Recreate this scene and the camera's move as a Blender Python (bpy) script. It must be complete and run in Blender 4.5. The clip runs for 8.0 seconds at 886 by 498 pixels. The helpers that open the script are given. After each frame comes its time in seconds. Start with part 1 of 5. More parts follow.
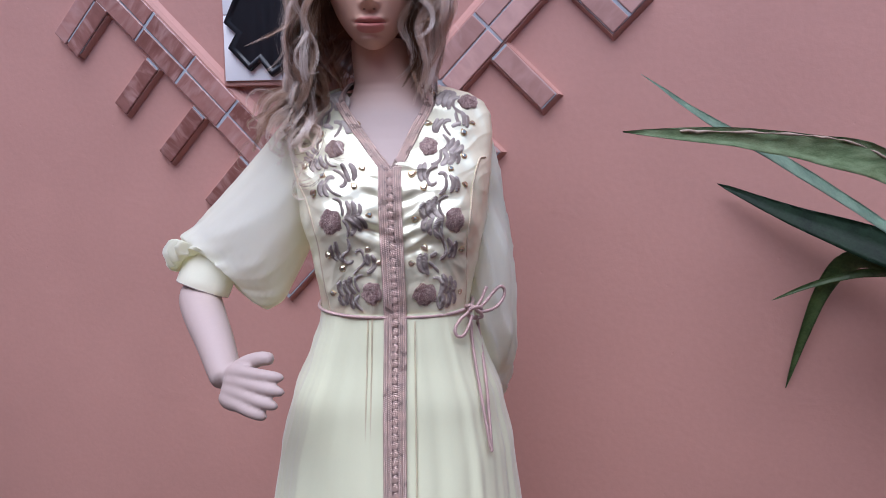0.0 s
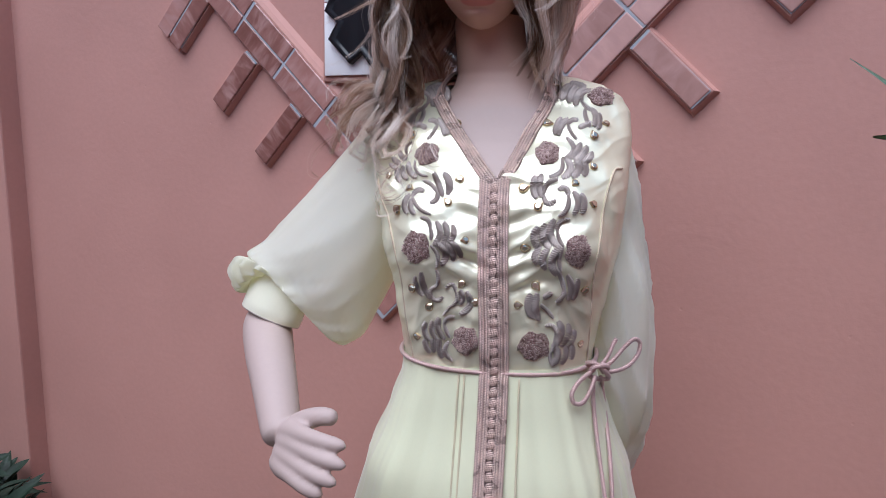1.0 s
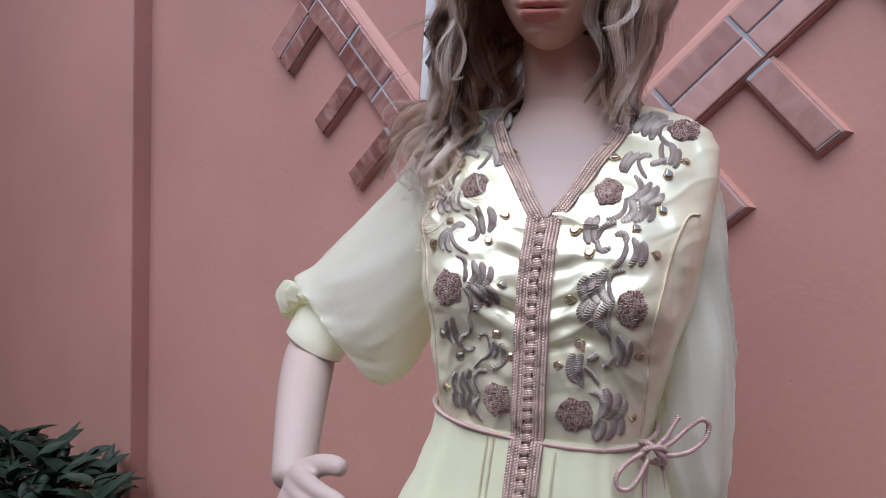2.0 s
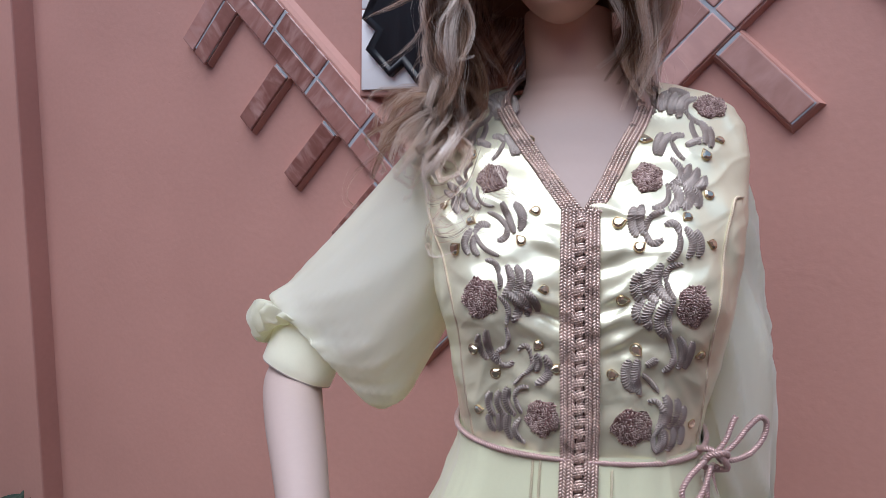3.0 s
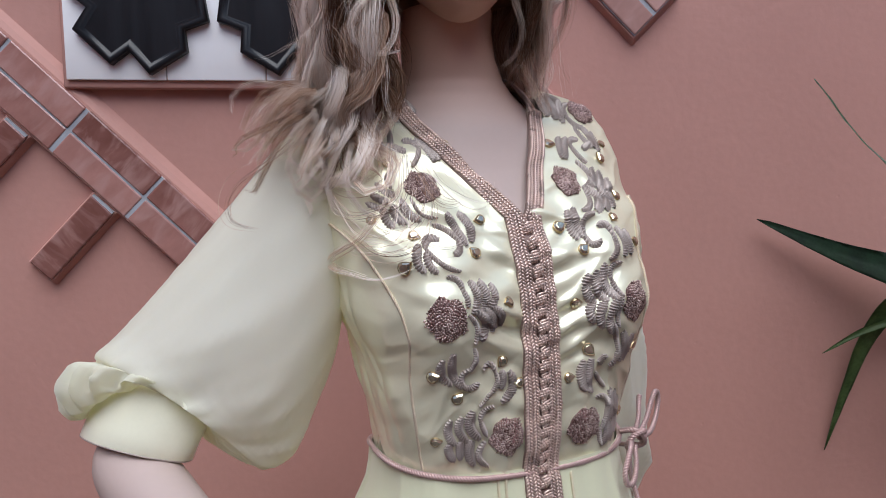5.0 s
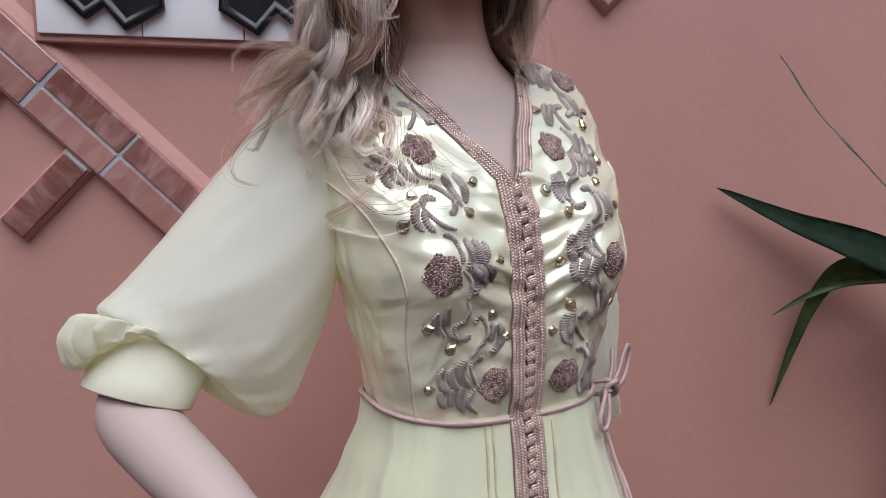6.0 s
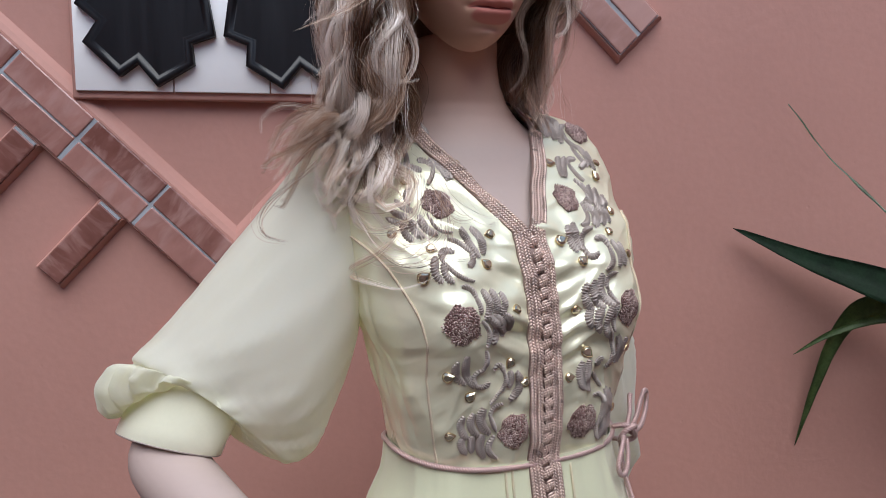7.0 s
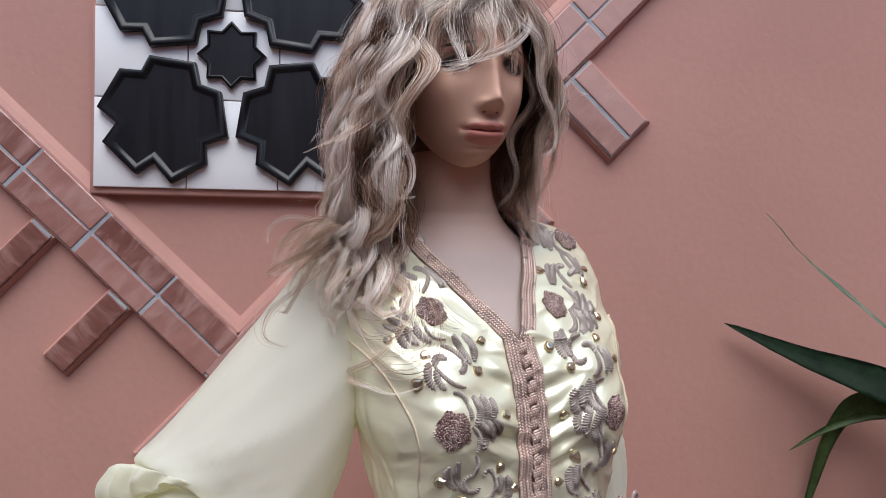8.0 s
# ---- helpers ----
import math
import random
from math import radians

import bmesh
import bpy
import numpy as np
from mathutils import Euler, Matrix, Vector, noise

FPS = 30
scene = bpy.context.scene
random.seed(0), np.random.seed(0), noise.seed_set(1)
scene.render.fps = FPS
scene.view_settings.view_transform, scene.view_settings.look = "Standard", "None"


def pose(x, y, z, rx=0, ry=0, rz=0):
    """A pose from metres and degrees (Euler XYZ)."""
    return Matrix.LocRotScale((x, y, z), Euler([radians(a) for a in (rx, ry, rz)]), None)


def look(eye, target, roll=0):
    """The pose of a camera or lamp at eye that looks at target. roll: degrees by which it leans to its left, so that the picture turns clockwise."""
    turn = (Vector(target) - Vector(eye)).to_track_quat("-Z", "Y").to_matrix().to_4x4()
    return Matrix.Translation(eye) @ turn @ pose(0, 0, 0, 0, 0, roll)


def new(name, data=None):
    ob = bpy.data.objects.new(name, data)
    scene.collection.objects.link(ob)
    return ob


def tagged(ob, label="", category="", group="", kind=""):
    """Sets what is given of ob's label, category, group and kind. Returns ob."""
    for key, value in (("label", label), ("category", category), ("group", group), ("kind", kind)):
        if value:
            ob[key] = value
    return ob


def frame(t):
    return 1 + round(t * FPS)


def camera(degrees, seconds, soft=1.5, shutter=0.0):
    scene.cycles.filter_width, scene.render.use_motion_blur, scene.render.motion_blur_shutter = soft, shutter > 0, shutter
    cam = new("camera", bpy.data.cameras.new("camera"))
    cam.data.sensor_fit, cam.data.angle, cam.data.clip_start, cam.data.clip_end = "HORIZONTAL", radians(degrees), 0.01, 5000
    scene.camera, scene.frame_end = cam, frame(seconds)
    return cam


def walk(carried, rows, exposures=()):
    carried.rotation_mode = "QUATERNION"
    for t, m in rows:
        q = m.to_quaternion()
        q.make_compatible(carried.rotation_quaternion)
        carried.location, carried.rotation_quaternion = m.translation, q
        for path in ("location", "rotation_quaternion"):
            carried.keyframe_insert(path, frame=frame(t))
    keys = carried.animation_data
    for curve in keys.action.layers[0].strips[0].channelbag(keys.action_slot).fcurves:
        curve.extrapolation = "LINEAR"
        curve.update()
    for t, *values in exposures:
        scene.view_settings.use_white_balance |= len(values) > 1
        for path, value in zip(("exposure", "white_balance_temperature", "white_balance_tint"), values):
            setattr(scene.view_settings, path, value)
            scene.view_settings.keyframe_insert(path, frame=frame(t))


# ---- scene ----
cam = camera(65.5, 8.0, 0.9)
PATH = [
    (0, (0.39, -1.036, 1.357), (-0.158, 0.864, 1.061), -1.0),
    (0.5, (0.322, -0.891, 1.354), (-0.271, 0.994, 1.043), -0.5),
    (1, (0.32, -0.798, 1.359), (-0.543, 0.984, 1.077), 0.1),
    (1.5, (0.356, -0.696, 1.355), (-0.748, 0.96, 1.155), 3.1),
    (2, (0.365, -0.666, 1.363), (-0.827, 0.926, 1.154), 3.2),
    (2.2, (0.352, -0.655, 1.358), (-0.826, 0.944, 1.124), 3.4),
    (3.3, (0.148, -0.653, 1.366), (-0.605, 1.181, 1.105), 0.3),
    (3.5, (0.114, -0.651, 1.369), (-0.486, 1.233, 1.069), 1.8),
    (4, (0.036, -0.608, 1.373), (-0.31, 1.347, 1.133), 2.6),
    (4.5, (-0.04, -0.603, 1.375), (-0.133, 1.386, 1.183), 1.9),
    (4.7, (-0.069, -0.619, 1.372), (-0.047, 1.369, 1.16), 0.2),
    (5.8, (-0.128, -0.679, 1.378), (0.093, 1.288, 1.089), -0.8),
    (6, (-0.137, -0.679, 1.371), (0.108, 1.278, 1.037), 0.0),
    (6.5, (-0.143, -0.678, 1.364), (0.054, 1.281, 1.017), 0.1),
    (7, (-0.138, -0.703, 1.391), (0.05, 1.274, 1.156), -0.8),
    (7.5, (-0.13, -0.722, 1.413), (0.032, 1.268, 1.298), -0.8),
    (8, (-0.132, -0.74, 1.426), (0.051, 1.252, 1.41), -0.2),
]
EXPOSURES = ((0.0, 0.23, 5650, 16), (1.5, 0.16, 5850, 10), (3.5, 0.02, 5950, 10), (4.5, 0.0, 6100, 10), (6.5, 0.0, 6150, 8), (8.0, 0.12, 6300, 8))
walk(cam, [(t, look(eye, target, roll)) for t, eye, target, roll in PATH], EXPOSURES)

# ---- daylight of an open patio under a bright veiled sky ----
world = bpy.data.worlds.new("sky")
scene.world = world
world.use_nodes = True
sky = world.node_tree.nodes.new("ShaderNodeTexSky")
sky.sky_type, sky.sun_disc = "NISHITA", False
sky.sun_elevation, sky.sun_rotation = radians(62), radians(198)
sky.air_density, sky.dust_density, sky.ozone_density = 1.0, 1.0, 1.5
world.node_tree.links.new(sky.outputs[0], world.node_tree.nodes["Background"].inputs[0])
world.node_tree.nodes["Background"].inputs[1].default_value = 0.15
sun = new("sun", bpy.data.lights.new("sun", "SUN"))
sun.data.energy, sun.data.angle, sun.data.color = 3.0, radians(58), (1.0, 0.97, 0.95)
sun.matrix_world = look((0.0, -2.1, 4.0), (0, 0, 0))
scene.view_settings.exposure = 0.15

# ---- materials ----
def nodes_of(m):
    m.use_nodes = True
    return m.node_tree.nodes, m.node_tree.links, m.node_tree.nodes["Principled BSDF"]


def ramp(nodes, stops):
    r = nodes.new("ShaderNodeValToRGB")
    while len(r.color_ramp.elements) < len(stops):
        r.color_ramp.elements.new(0.5)
    for e, (p, c) in zip(r.color_ramp.elements, stops):
        e.position, e.color = p, (*c, 1)
    return r


def tone(c, k):
    return tuple(min(1.0, x * k) for x in c)


def material(name, col, rough=0.5, metal=0.0, var=0.12, scale=14.0, fine=120.0, bump=0.15, depth=0.002, stretch=(1, 1, 1), spec=0.5, col2=None, sheen=0.0, rand="", coat=0.0):
    """A surface with a colour that varies at two scales, uneven gloss and fine relief."""
    m = bpy.data.materials.new(name)
    nodes, links, b = nodes_of(m)
    co = nodes.new("ShaderNodeTexCoord")
    mp = nodes.new("ShaderNodeMapping")
    mp.inputs["Scale"].default_value = stretch
    links.new(co.outputs["Object"], mp.inputs[0])
    big, small = nodes.new("ShaderNodeTexNoise"), nodes.new("ShaderNodeTexNoise")
    big.inputs["Scale"].default_value, big.inputs["Detail"].default_value = scale, 5
    small.inputs["Scale"].default_value, small.inputs["Detail"].default_value = fine, 3
    for n in (big, small):
        links.new(mp.outputs[0], n.inputs["Vector"])
    mix = nodes.new("ShaderNodeMath")
    mix.operation = "MULTIPLY_ADD"
    links.new(small.outputs[0], mix.inputs[0])
    mix.inputs[1].default_value = 0.35
    links.new(big.outputs[0], mix.inputs[2])
    source = mix.outputs[0]
    if rand:
        info = nodes.new("ShaderNodeObjectInfo" if rand == "object" else "ShaderNodeNewGeometry")
        add = nodes.new("ShaderNodeMath")
        add.operation = "MULTIPLY_ADD"
        links.new(info.outputs["Random" if rand == "object" else "Random Per Island"], add.inputs[0])
        add.inputs[1].default_value = 0.5
        half = nodes.new("ShaderNodeMath")
        half.operation = "MULTIPLY_ADD"
        links.new(mix.outputs[0], half.inputs[0])
        half.inputs[1].default_value, half.inputs[2].default_value = 0.75, 0.0
        links.new(half.outputs[0], add.inputs[2])
        source = add.outputs[0]
        sub = nodes.new("ShaderNodeMath")
        sub.operation = "SUBTRACT"
        links.new(source, sub.inputs[0])
        sub.inputs[1].default_value = 0.08
        source = sub.outputs[0]
    r = ramp(nodes, [(0.35, tone(col, 1 - var)), (1.0, col2 or tone(col, 1 + var))])
    links.new(source, r.inputs[0])
    links.new(r.outputs[0], b.inputs["Base Color"])
    gloss = nodes.new("ShaderNodeMapRange")
    links.new(big.outputs[0], gloss.inputs[0])
    gloss.inputs[3].default_value, gloss.inputs[4].default_value = max(0.02, rough - 0.07), min(1, rough + 0.07)
    links.new(gloss.outputs[0], b.inputs["Roughness"])
    b.inputs["Metallic"].default_value = metal
    b.inputs["Specular IOR Level"].default_value = spec
    b.inputs["Sheen Weight"].default_value = sheen
    b.inputs["Coat Weight"].default_value = coat
    if bump:
        bp = nodes.new("ShaderNodeBump")
        bp.inputs["Strength"].default_value, bp.inputs["Distance"].default_value = bump, depth
        links.new(source if not rand else mix.outputs[0], bp.inputs["Height"])
        links.new(bp.outputs[0], b.inputs["Normal"])
    return m


PLASTER = material("salmon_plaster", (0.525, 0.283, 0.238), 0.62, var=0.09, scale=2.2, fine=75, bump=0.28, depth=0.004, spec=0.35)


def trowelled(m):
    """Adds float marks, small pits and faint specks to a plaster."""
    nodes, links, b = nodes_of(m)
    co = nodes.new("ShaderNodeTexCoord")
    marks, pits = nodes.new("ShaderNodeTexNoise"), nodes.new("ShaderNodeTexVoronoi")
    marks.inputs["Scale"].default_value, marks.inputs["Detail"].default_value, marks.inputs["Distortion"].default_value = 7, 7, 1.5
    pits.inputs["Scale"].default_value = 13
    hole = nodes.new("ShaderNodeMapRange")
    hole.inputs[1].default_value, hole.inputs[2].default_value = 0.0, 0.05
    for n in (marks, pits):
        links.new(co.outputs["Object"], n.inputs["Vector"])
    links.new(pits.outputs["Distance"], hole.inputs[0])
    add = nodes.new("ShaderNodeMath")
    add.operation = "MULTIPLY_ADD"
    links.new(hole.outputs[0], add.inputs[0])
    add.inputs[1].default_value = 0.5
    links.new(marks.outputs[0], add.inputs[2])
    bp = nodes.new("ShaderNodeBump")
    bp.inputs["Strength"].default_value, bp.inputs["Distance"].default_value = 0.16, 0.006
    links.new(add.outputs[0], bp.inputs["Height"])
    links.new(b.inputs["Normal"].links[0].from_socket, bp.inputs["Normal"])
    links.new(bp.outputs[0], b.inputs["Normal"])
    return m


trowelled(PLASTER)
BRICK = material("glazed_brick", (0.31, 0.125, 0.10), 0.22, var=0.4, scale=13, fine=60, bump=0.35, depth=0.004, rand="object", col2=(0.48, 0.25, 0.215), spec=0.7, stretch=(1, 1, 0.5), coat=0.5)


def smeared(m):
    """Adds a thin film of lime, wiped in uneven streaks, over a glaze."""
    nodes, links, b = nodes_of(m)
    co, mp, n = nodes.new("ShaderNodeTexCoord"), nodes.new("ShaderNodeMapping"), nodes.new("ShaderNodeTexNoise")
    info, at = nodes.new("ShaderNodeObjectInfo"), nodes.new("ShaderNodeVectorMath")
    links.new(co.outputs["Object"], at.inputs[0])
    links.new(info.outputs["Random"], at.inputs[1])
    links.new(at.outputs[0], mp.inputs[0])
    mp.inputs["Rotation"].default_value, mp.inputs["Scale"].default_value = (0, 0.4, 0), (30, 10, 11)
    links.new(mp.outputs[0], n.inputs["Vector"])
    n.inputs["Scale"].default_value, n.inputs["Detail"].default_value, n.inputs["Distortion"].default_value = 1.0, 6, 0.8
    film = nodes.new("ShaderNodeMapRange")
    film.inputs[1].default_value, film.inputs[2].default_value, film.inputs[4].default_value = 0.46, 0.68, 0.75
    links.new(n.outputs[0], film.inputs[0])
    mix = nodes.new("ShaderNodeMix")
    mix.data_type = "RGBA"
    links.new(film.outputs[0], mix.inputs[0])
    links.new(b.inputs["Base Color"].links[0].from_socket, mix.inputs[6])
    mix.inputs[7].default_value = (0.51, 0.31, 0.28, 1)
    links.new(mix.outputs[2], b.inputs["Base Color"])
    return m


smeared(BRICK)
GROUT = material("grey_grout", (0.38, 0.41, 0.45), 0.85, var=0.2, scale=30, fine=200, bump=0.5)
WHITE_TILE = material("white_tile", (0.92, 0.925, 0.94), 0.14, var=0.05, scale=9, fine=60, bump=0.05, rand="object", spec=0.5)
BLACK_TILE = material("black_glaze", (0.007, 0.0075, 0.010), 0.36, var=0.5, scale=20, fine=60, bump=0.15, spec=0.42, stretch=(3.0, 1, 0.25))
SATIN = material("pale_yellow_satin", (0.88, 0.878, 0.665), 0.30, metal=0.34, var=0.04, scale=8, fine=300, bump=0.05, depth=0.001, spec=0.6)
CUFF_SATIN = material("pale_yellow_cuff_satin", (0.94, 0.955, 0.75), 0.30, metal=0.0, var=0.05, scale=10, fine=300, bump=0.08, depth=0.001, spec=0.7, sheen=0.5)
CREPE = material("pale_yellow_crepe", (0.72, 0.745, 0.53), 0.42, var=0.04, scale=6, fine=400, bump=0.08, depth=0.001, spec=0.4, sheen=0.4)
BRAID = material("rose_gold_braid", (0.68, 0.53, 0.465), 0.29, metal=0.52, var=0.4, scale=60, fine=700, bump=0.6, depth=0.001)
BRAID_BASE = material("braid_ground", (0.26, 0.18, 0.155), 0.5, metal=0.2, var=0.3, scale=60, fine=700, bump=0.6, depth=0.001)
CORD = material("dusty_rose_cord", (0.54, 0.375, 0.355), 0.34, metal=0.35, var=0.2, scale=60, fine=400, bump=0.4, depth=0.001, sheen=0.3)
THREAD = material("mauve_metal_thread", (0.47, 0.41, 0.375), 0.40, metal=0.28, var=0.25, scale=90, fine=900, bump=0.6, depth=0.001, rand="island")
BEAD = material("copper_glass_bead", (0.36, 0.185, 0.16), 0.18, metal=0.5, var=0.6, scale=90, fine=300, bump=0.0, rand="island", col2=(0.80, 0.63, 0.58))
BEAD_GROUND = material("dark_maroon_ground", (0.17, 0.085, 0.08), 0.5, var=0.4, scale=90, fine=300, bump=0.3, depth=0.001)
WASHED_BRICK = smeared(material("limewashed_brick", (0.45, 0.245, 0.21), 0.45, var=0.2, scale=13, fine=60, bump=0.4, depth=0.004, rand="object", col2=(0.62, 0.38, 0.34), spec=0.4, stretch=(1, 1, 0.5)))
SEAM_PIPING = material("cream_piping", (0.66, 0.60, 0.42), 0.45, var=0.2, scale=60, fine=400, bump=0.3, depth=0.001)
SEAM_CORD = material("pale_gold_cord", (0.68, 0.58, 0.44), 0.42, metal=0.15, var=0.2, scale=60, fine=400, bump=0.3, depth=0.001)
GOLD = material("gold_setting", (0.52, 0.39, 0.22), 0.28, metal=0.9, var=0.2, scale=60, fine=300, bump=0.1)
GEM = material("champagne_crystal", (0.82, 0.69, 0.52), 0.05, metal=0.85, var=0.4, scale=200, fine=300, bump=0.0)
SKIN = material("matte_mannequin_paint", (0.50, 0.40, 0.368), 0.55, var=0.04, scale=5, fine=180, bump=0.04, depth=0.001, spec=0.3)
HAIR_CORE = material("hair_core", (0.24, 0.15, 0.10), 0.5, var=0.4, scale=20, fine=400, bump=0.5, stretch=(1, 1, 0.15), spec=0.4)
LEAF = material("yucca_leaf", (0.055, 0.105, 0.035), 0.42, var=0.35, scale=25, fine=200, bump=0.3, stretch=(1, 1, 1), spec=0.5, col2=(0.18, 0.28, 0.10))
PALE_LEAF = material("pale_yucca_leaf", (0.15, 0.26, 0.10), 0.45, var=0.3, scale=30, fine=220, bump=0.4, col2=(0.40, 0.53, 0.32), stretch=(1, 1, 5))
DRY_LEAF = material("dry_leaf_edge", (0.34, 0.24, 0.17), 0.8, var=0.3, scale=40, fine=200, bump=0.5, col2=(0.62, 0.50, 0.42))
DARK_LEAF = material("dark_leaf", (0.012, 0.028, 0.018), 0.5, var=0.4, scale=25, fine=200, bump=0.3, col2=(0.03, 0.07, 0.035), spec=0.3)
TEAL_LEAF = material("blue_green_leaf", (0.19, 0.34, 0.25), 0.5, var=0.25, scale=25, fine=200, bump=0.3, col2=(0.37, 0.55, 0.42))
BUSH_LEAF = material("bush_leaf", (0.010, 0.020, 0.014), 0.45, var=0.4, scale=25, fine=150, bump=0.3, col2=(0.034, 0.062, 0.042), spec=0.22, rand="island")
BARK = material("bark", (0.16, 0.11, 0.07), 0.9, var=0.35, scale=20, fine=120, bump=0.8, depth=0.01)
# Floor out of view: tone kept this dark to cut bounced light.
FLOOR = material("dark_brown_floor", (0.055, 0.038, 0.031), 0.55, var=0.15, scale=5, fine=60, bump=0.2)


def sheer(name, col, see=0.2):
    """Thin cloth: partly see-through, lets light pass."""
    m = bpy.data.materials.new(name)
    nodes, links, b = nodes_of(m)
    b.inputs["Base Color"].default_value = (*col, 1)
    b.inputs["Roughness"].default_value, b.inputs["Sheen Weight"].default_value = 0.55, 0.8
    co = nodes.new("ShaderNodeTexCoord")
    n = nodes.new("ShaderNodeTexNoise")
    n.inputs["Scale"].default_value, n.inputs["Detail"].default_value = 260, 2
    links.new(co.outputs["Object"], n.inputs["Vector"])
    bp = nodes.new("ShaderNodeBump")
    bp.inputs["Strength"].default_value, bp.inputs["Distance"].default_value = 0.1, 0.001
    links.new(n.outputs[0], bp.inputs["Height"])
    links.new(bp.outputs[0], b.inputs["Normal"])
    tl, tp = nodes.new("ShaderNodeBsdfTranslucent"), nodes.new("ShaderNodeBsdfTransparent")
    tl.inputs[0].default_value = (0.98, 0.965, 0.62, 1)
    tp.inputs[0].default_value = (0.98, 0.96, 0.80, 1)
    a, c = nodes.new("ShaderNodeMixShader"), nodes.new("ShaderNodeMixShader")
    a.inputs[0].default_value, c.inputs[0].default_value = 0.36, see
    links.new(b.outputs[0], a.inputs[1])
    links.new(tl.outputs[0], a.inputs[2])
    links.new(a.outputs[0], c.inputs[1])
    links.new(tp.outputs[0], c.inputs[2])
    links.new(c.outputs[0], nodes["Material Output"].inputs[0])
    return m


CHIFFON = sheer("pale_yellow_chiffon", (0.90, 0.922, 0.84), 0.14)


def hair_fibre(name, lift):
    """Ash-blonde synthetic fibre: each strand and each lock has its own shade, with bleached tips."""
    m = bpy.data.materials.new(name)
    nodes, links, b = nodes_of(m)
    geo, info, co = nodes.new("ShaderNodeNewGeometry"), nodes.new("ShaderNodeObjectInfo"), nodes.new("ShaderNodeTexCoord")
    n = nodes.new("ShaderNodeTexNoise")
    n.inputs["Scale"].default_value, n.inputs["Detail"].default_value = 16, 2
    links.new(co.outputs["Object"], n.inputs["Vector"])
    total = None
    for sock, k in ((geo.outputs["Random Per Island"], 0.26), (info.outputs["Random"], 0.58), (n.outputs[0], 0.34)):
        a = nodes.new("ShaderNodeMath")
        a.operation = "MULTIPLY_ADD"
        links.new(sock, a.inputs[0])
        a.inputs[1].default_value = k
        if total:
            links.new(total, a.inputs[2])
        else:
            a.inputs[2].default_value = 0.0
        total = a.outputs[0]
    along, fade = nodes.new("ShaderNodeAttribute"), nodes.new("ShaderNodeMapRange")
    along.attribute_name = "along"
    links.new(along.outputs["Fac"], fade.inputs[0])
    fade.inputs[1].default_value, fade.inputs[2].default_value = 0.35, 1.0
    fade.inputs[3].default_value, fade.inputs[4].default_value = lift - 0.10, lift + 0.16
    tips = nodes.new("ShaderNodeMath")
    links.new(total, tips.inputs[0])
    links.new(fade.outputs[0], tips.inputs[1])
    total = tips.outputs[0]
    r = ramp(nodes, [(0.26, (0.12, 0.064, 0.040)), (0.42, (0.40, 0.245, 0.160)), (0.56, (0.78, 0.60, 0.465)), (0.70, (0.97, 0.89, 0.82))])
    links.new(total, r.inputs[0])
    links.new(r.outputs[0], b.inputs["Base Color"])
    b.inputs["Roughness"].default_value, b.inputs["Specular IOR Level"].default_value = 0.22, 1.0
    b.inputs["Metallic"].default_value = 0.0
    through_light, blend = nodes.new("ShaderNodeBsdfTranslucent"), nodes.new("ShaderNodeMixShader")
    links.new(r.outputs[0], through_light.inputs[0])
    blend.inputs[0].default_value = 0.16
    links.new(b.outputs[0], blend.inputs[1])
    links.new(through_light.outputs[0], blend.inputs[2])
    links.new(blend.outputs[0], nodes["Material Output"].inputs[0])
    return m


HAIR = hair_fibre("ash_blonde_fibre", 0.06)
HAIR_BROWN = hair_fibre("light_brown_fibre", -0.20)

# ---- mesh tools ----
def part(name, bm, mat, parent=None, label="", smooth=True):
    """Links a bmesh as one mesh object, under a thing or a part."""
    me = bpy.data.meshes.new(name)
    bm.to_mesh(me)
    bm.free()
    me.materials.append(mat)
    if smooth:
        me.shade_smooth()
    ob = new(name, me)
    ob.parent = parent
    if label:
        tagged(ob, label)
    return ob


def thing(name, m, label, category, group="", kind=""):
    ob = new(name)
    ob.matrix_world = m
    ob.empty_display_size = 0.1
    return tagged(ob, label, category, group, kind)


def box(bm, x0, x1, y0, y1, z0, z1, bevel=0.0, segments=1):
    r = bmesh.ops.create_cube(bm, size=1, matrix=Matrix.Translation(((x0 + x1) / 2, (y0 + y1) / 2, (z0 + z1) / 2)) @ Matrix.Diagonal((x1 - x0, y1 - y0, z1 - z0, 1)))
    if bevel:
        bmesh.ops.bevel(bm, geom=list({e for v in r["verts"] for e in v.link_edges}), offset=bevel, segments=segments, affect="EDGES", profile=0.5)
    return bm


def grid(bm, rows, close=False, cap=False):
    """Skin over rows of points; close joins each row's ends."""
    vs = [[bm.verts.new(p) for p in row] for row in rows]
    n = len(rows[0])
    for a, b in zip(vs, vs[1:]):
        for i in range(n if close else n - 1):
            j = (i + 1) % n
            bm.faces.new((a[i], a[j], b[j], b[i]))
    if cap:
        for row, flip in ((vs[0], True), (vs[-1], False)):
            bm.faces.new(row[::-1] if flip else row)
    return vs


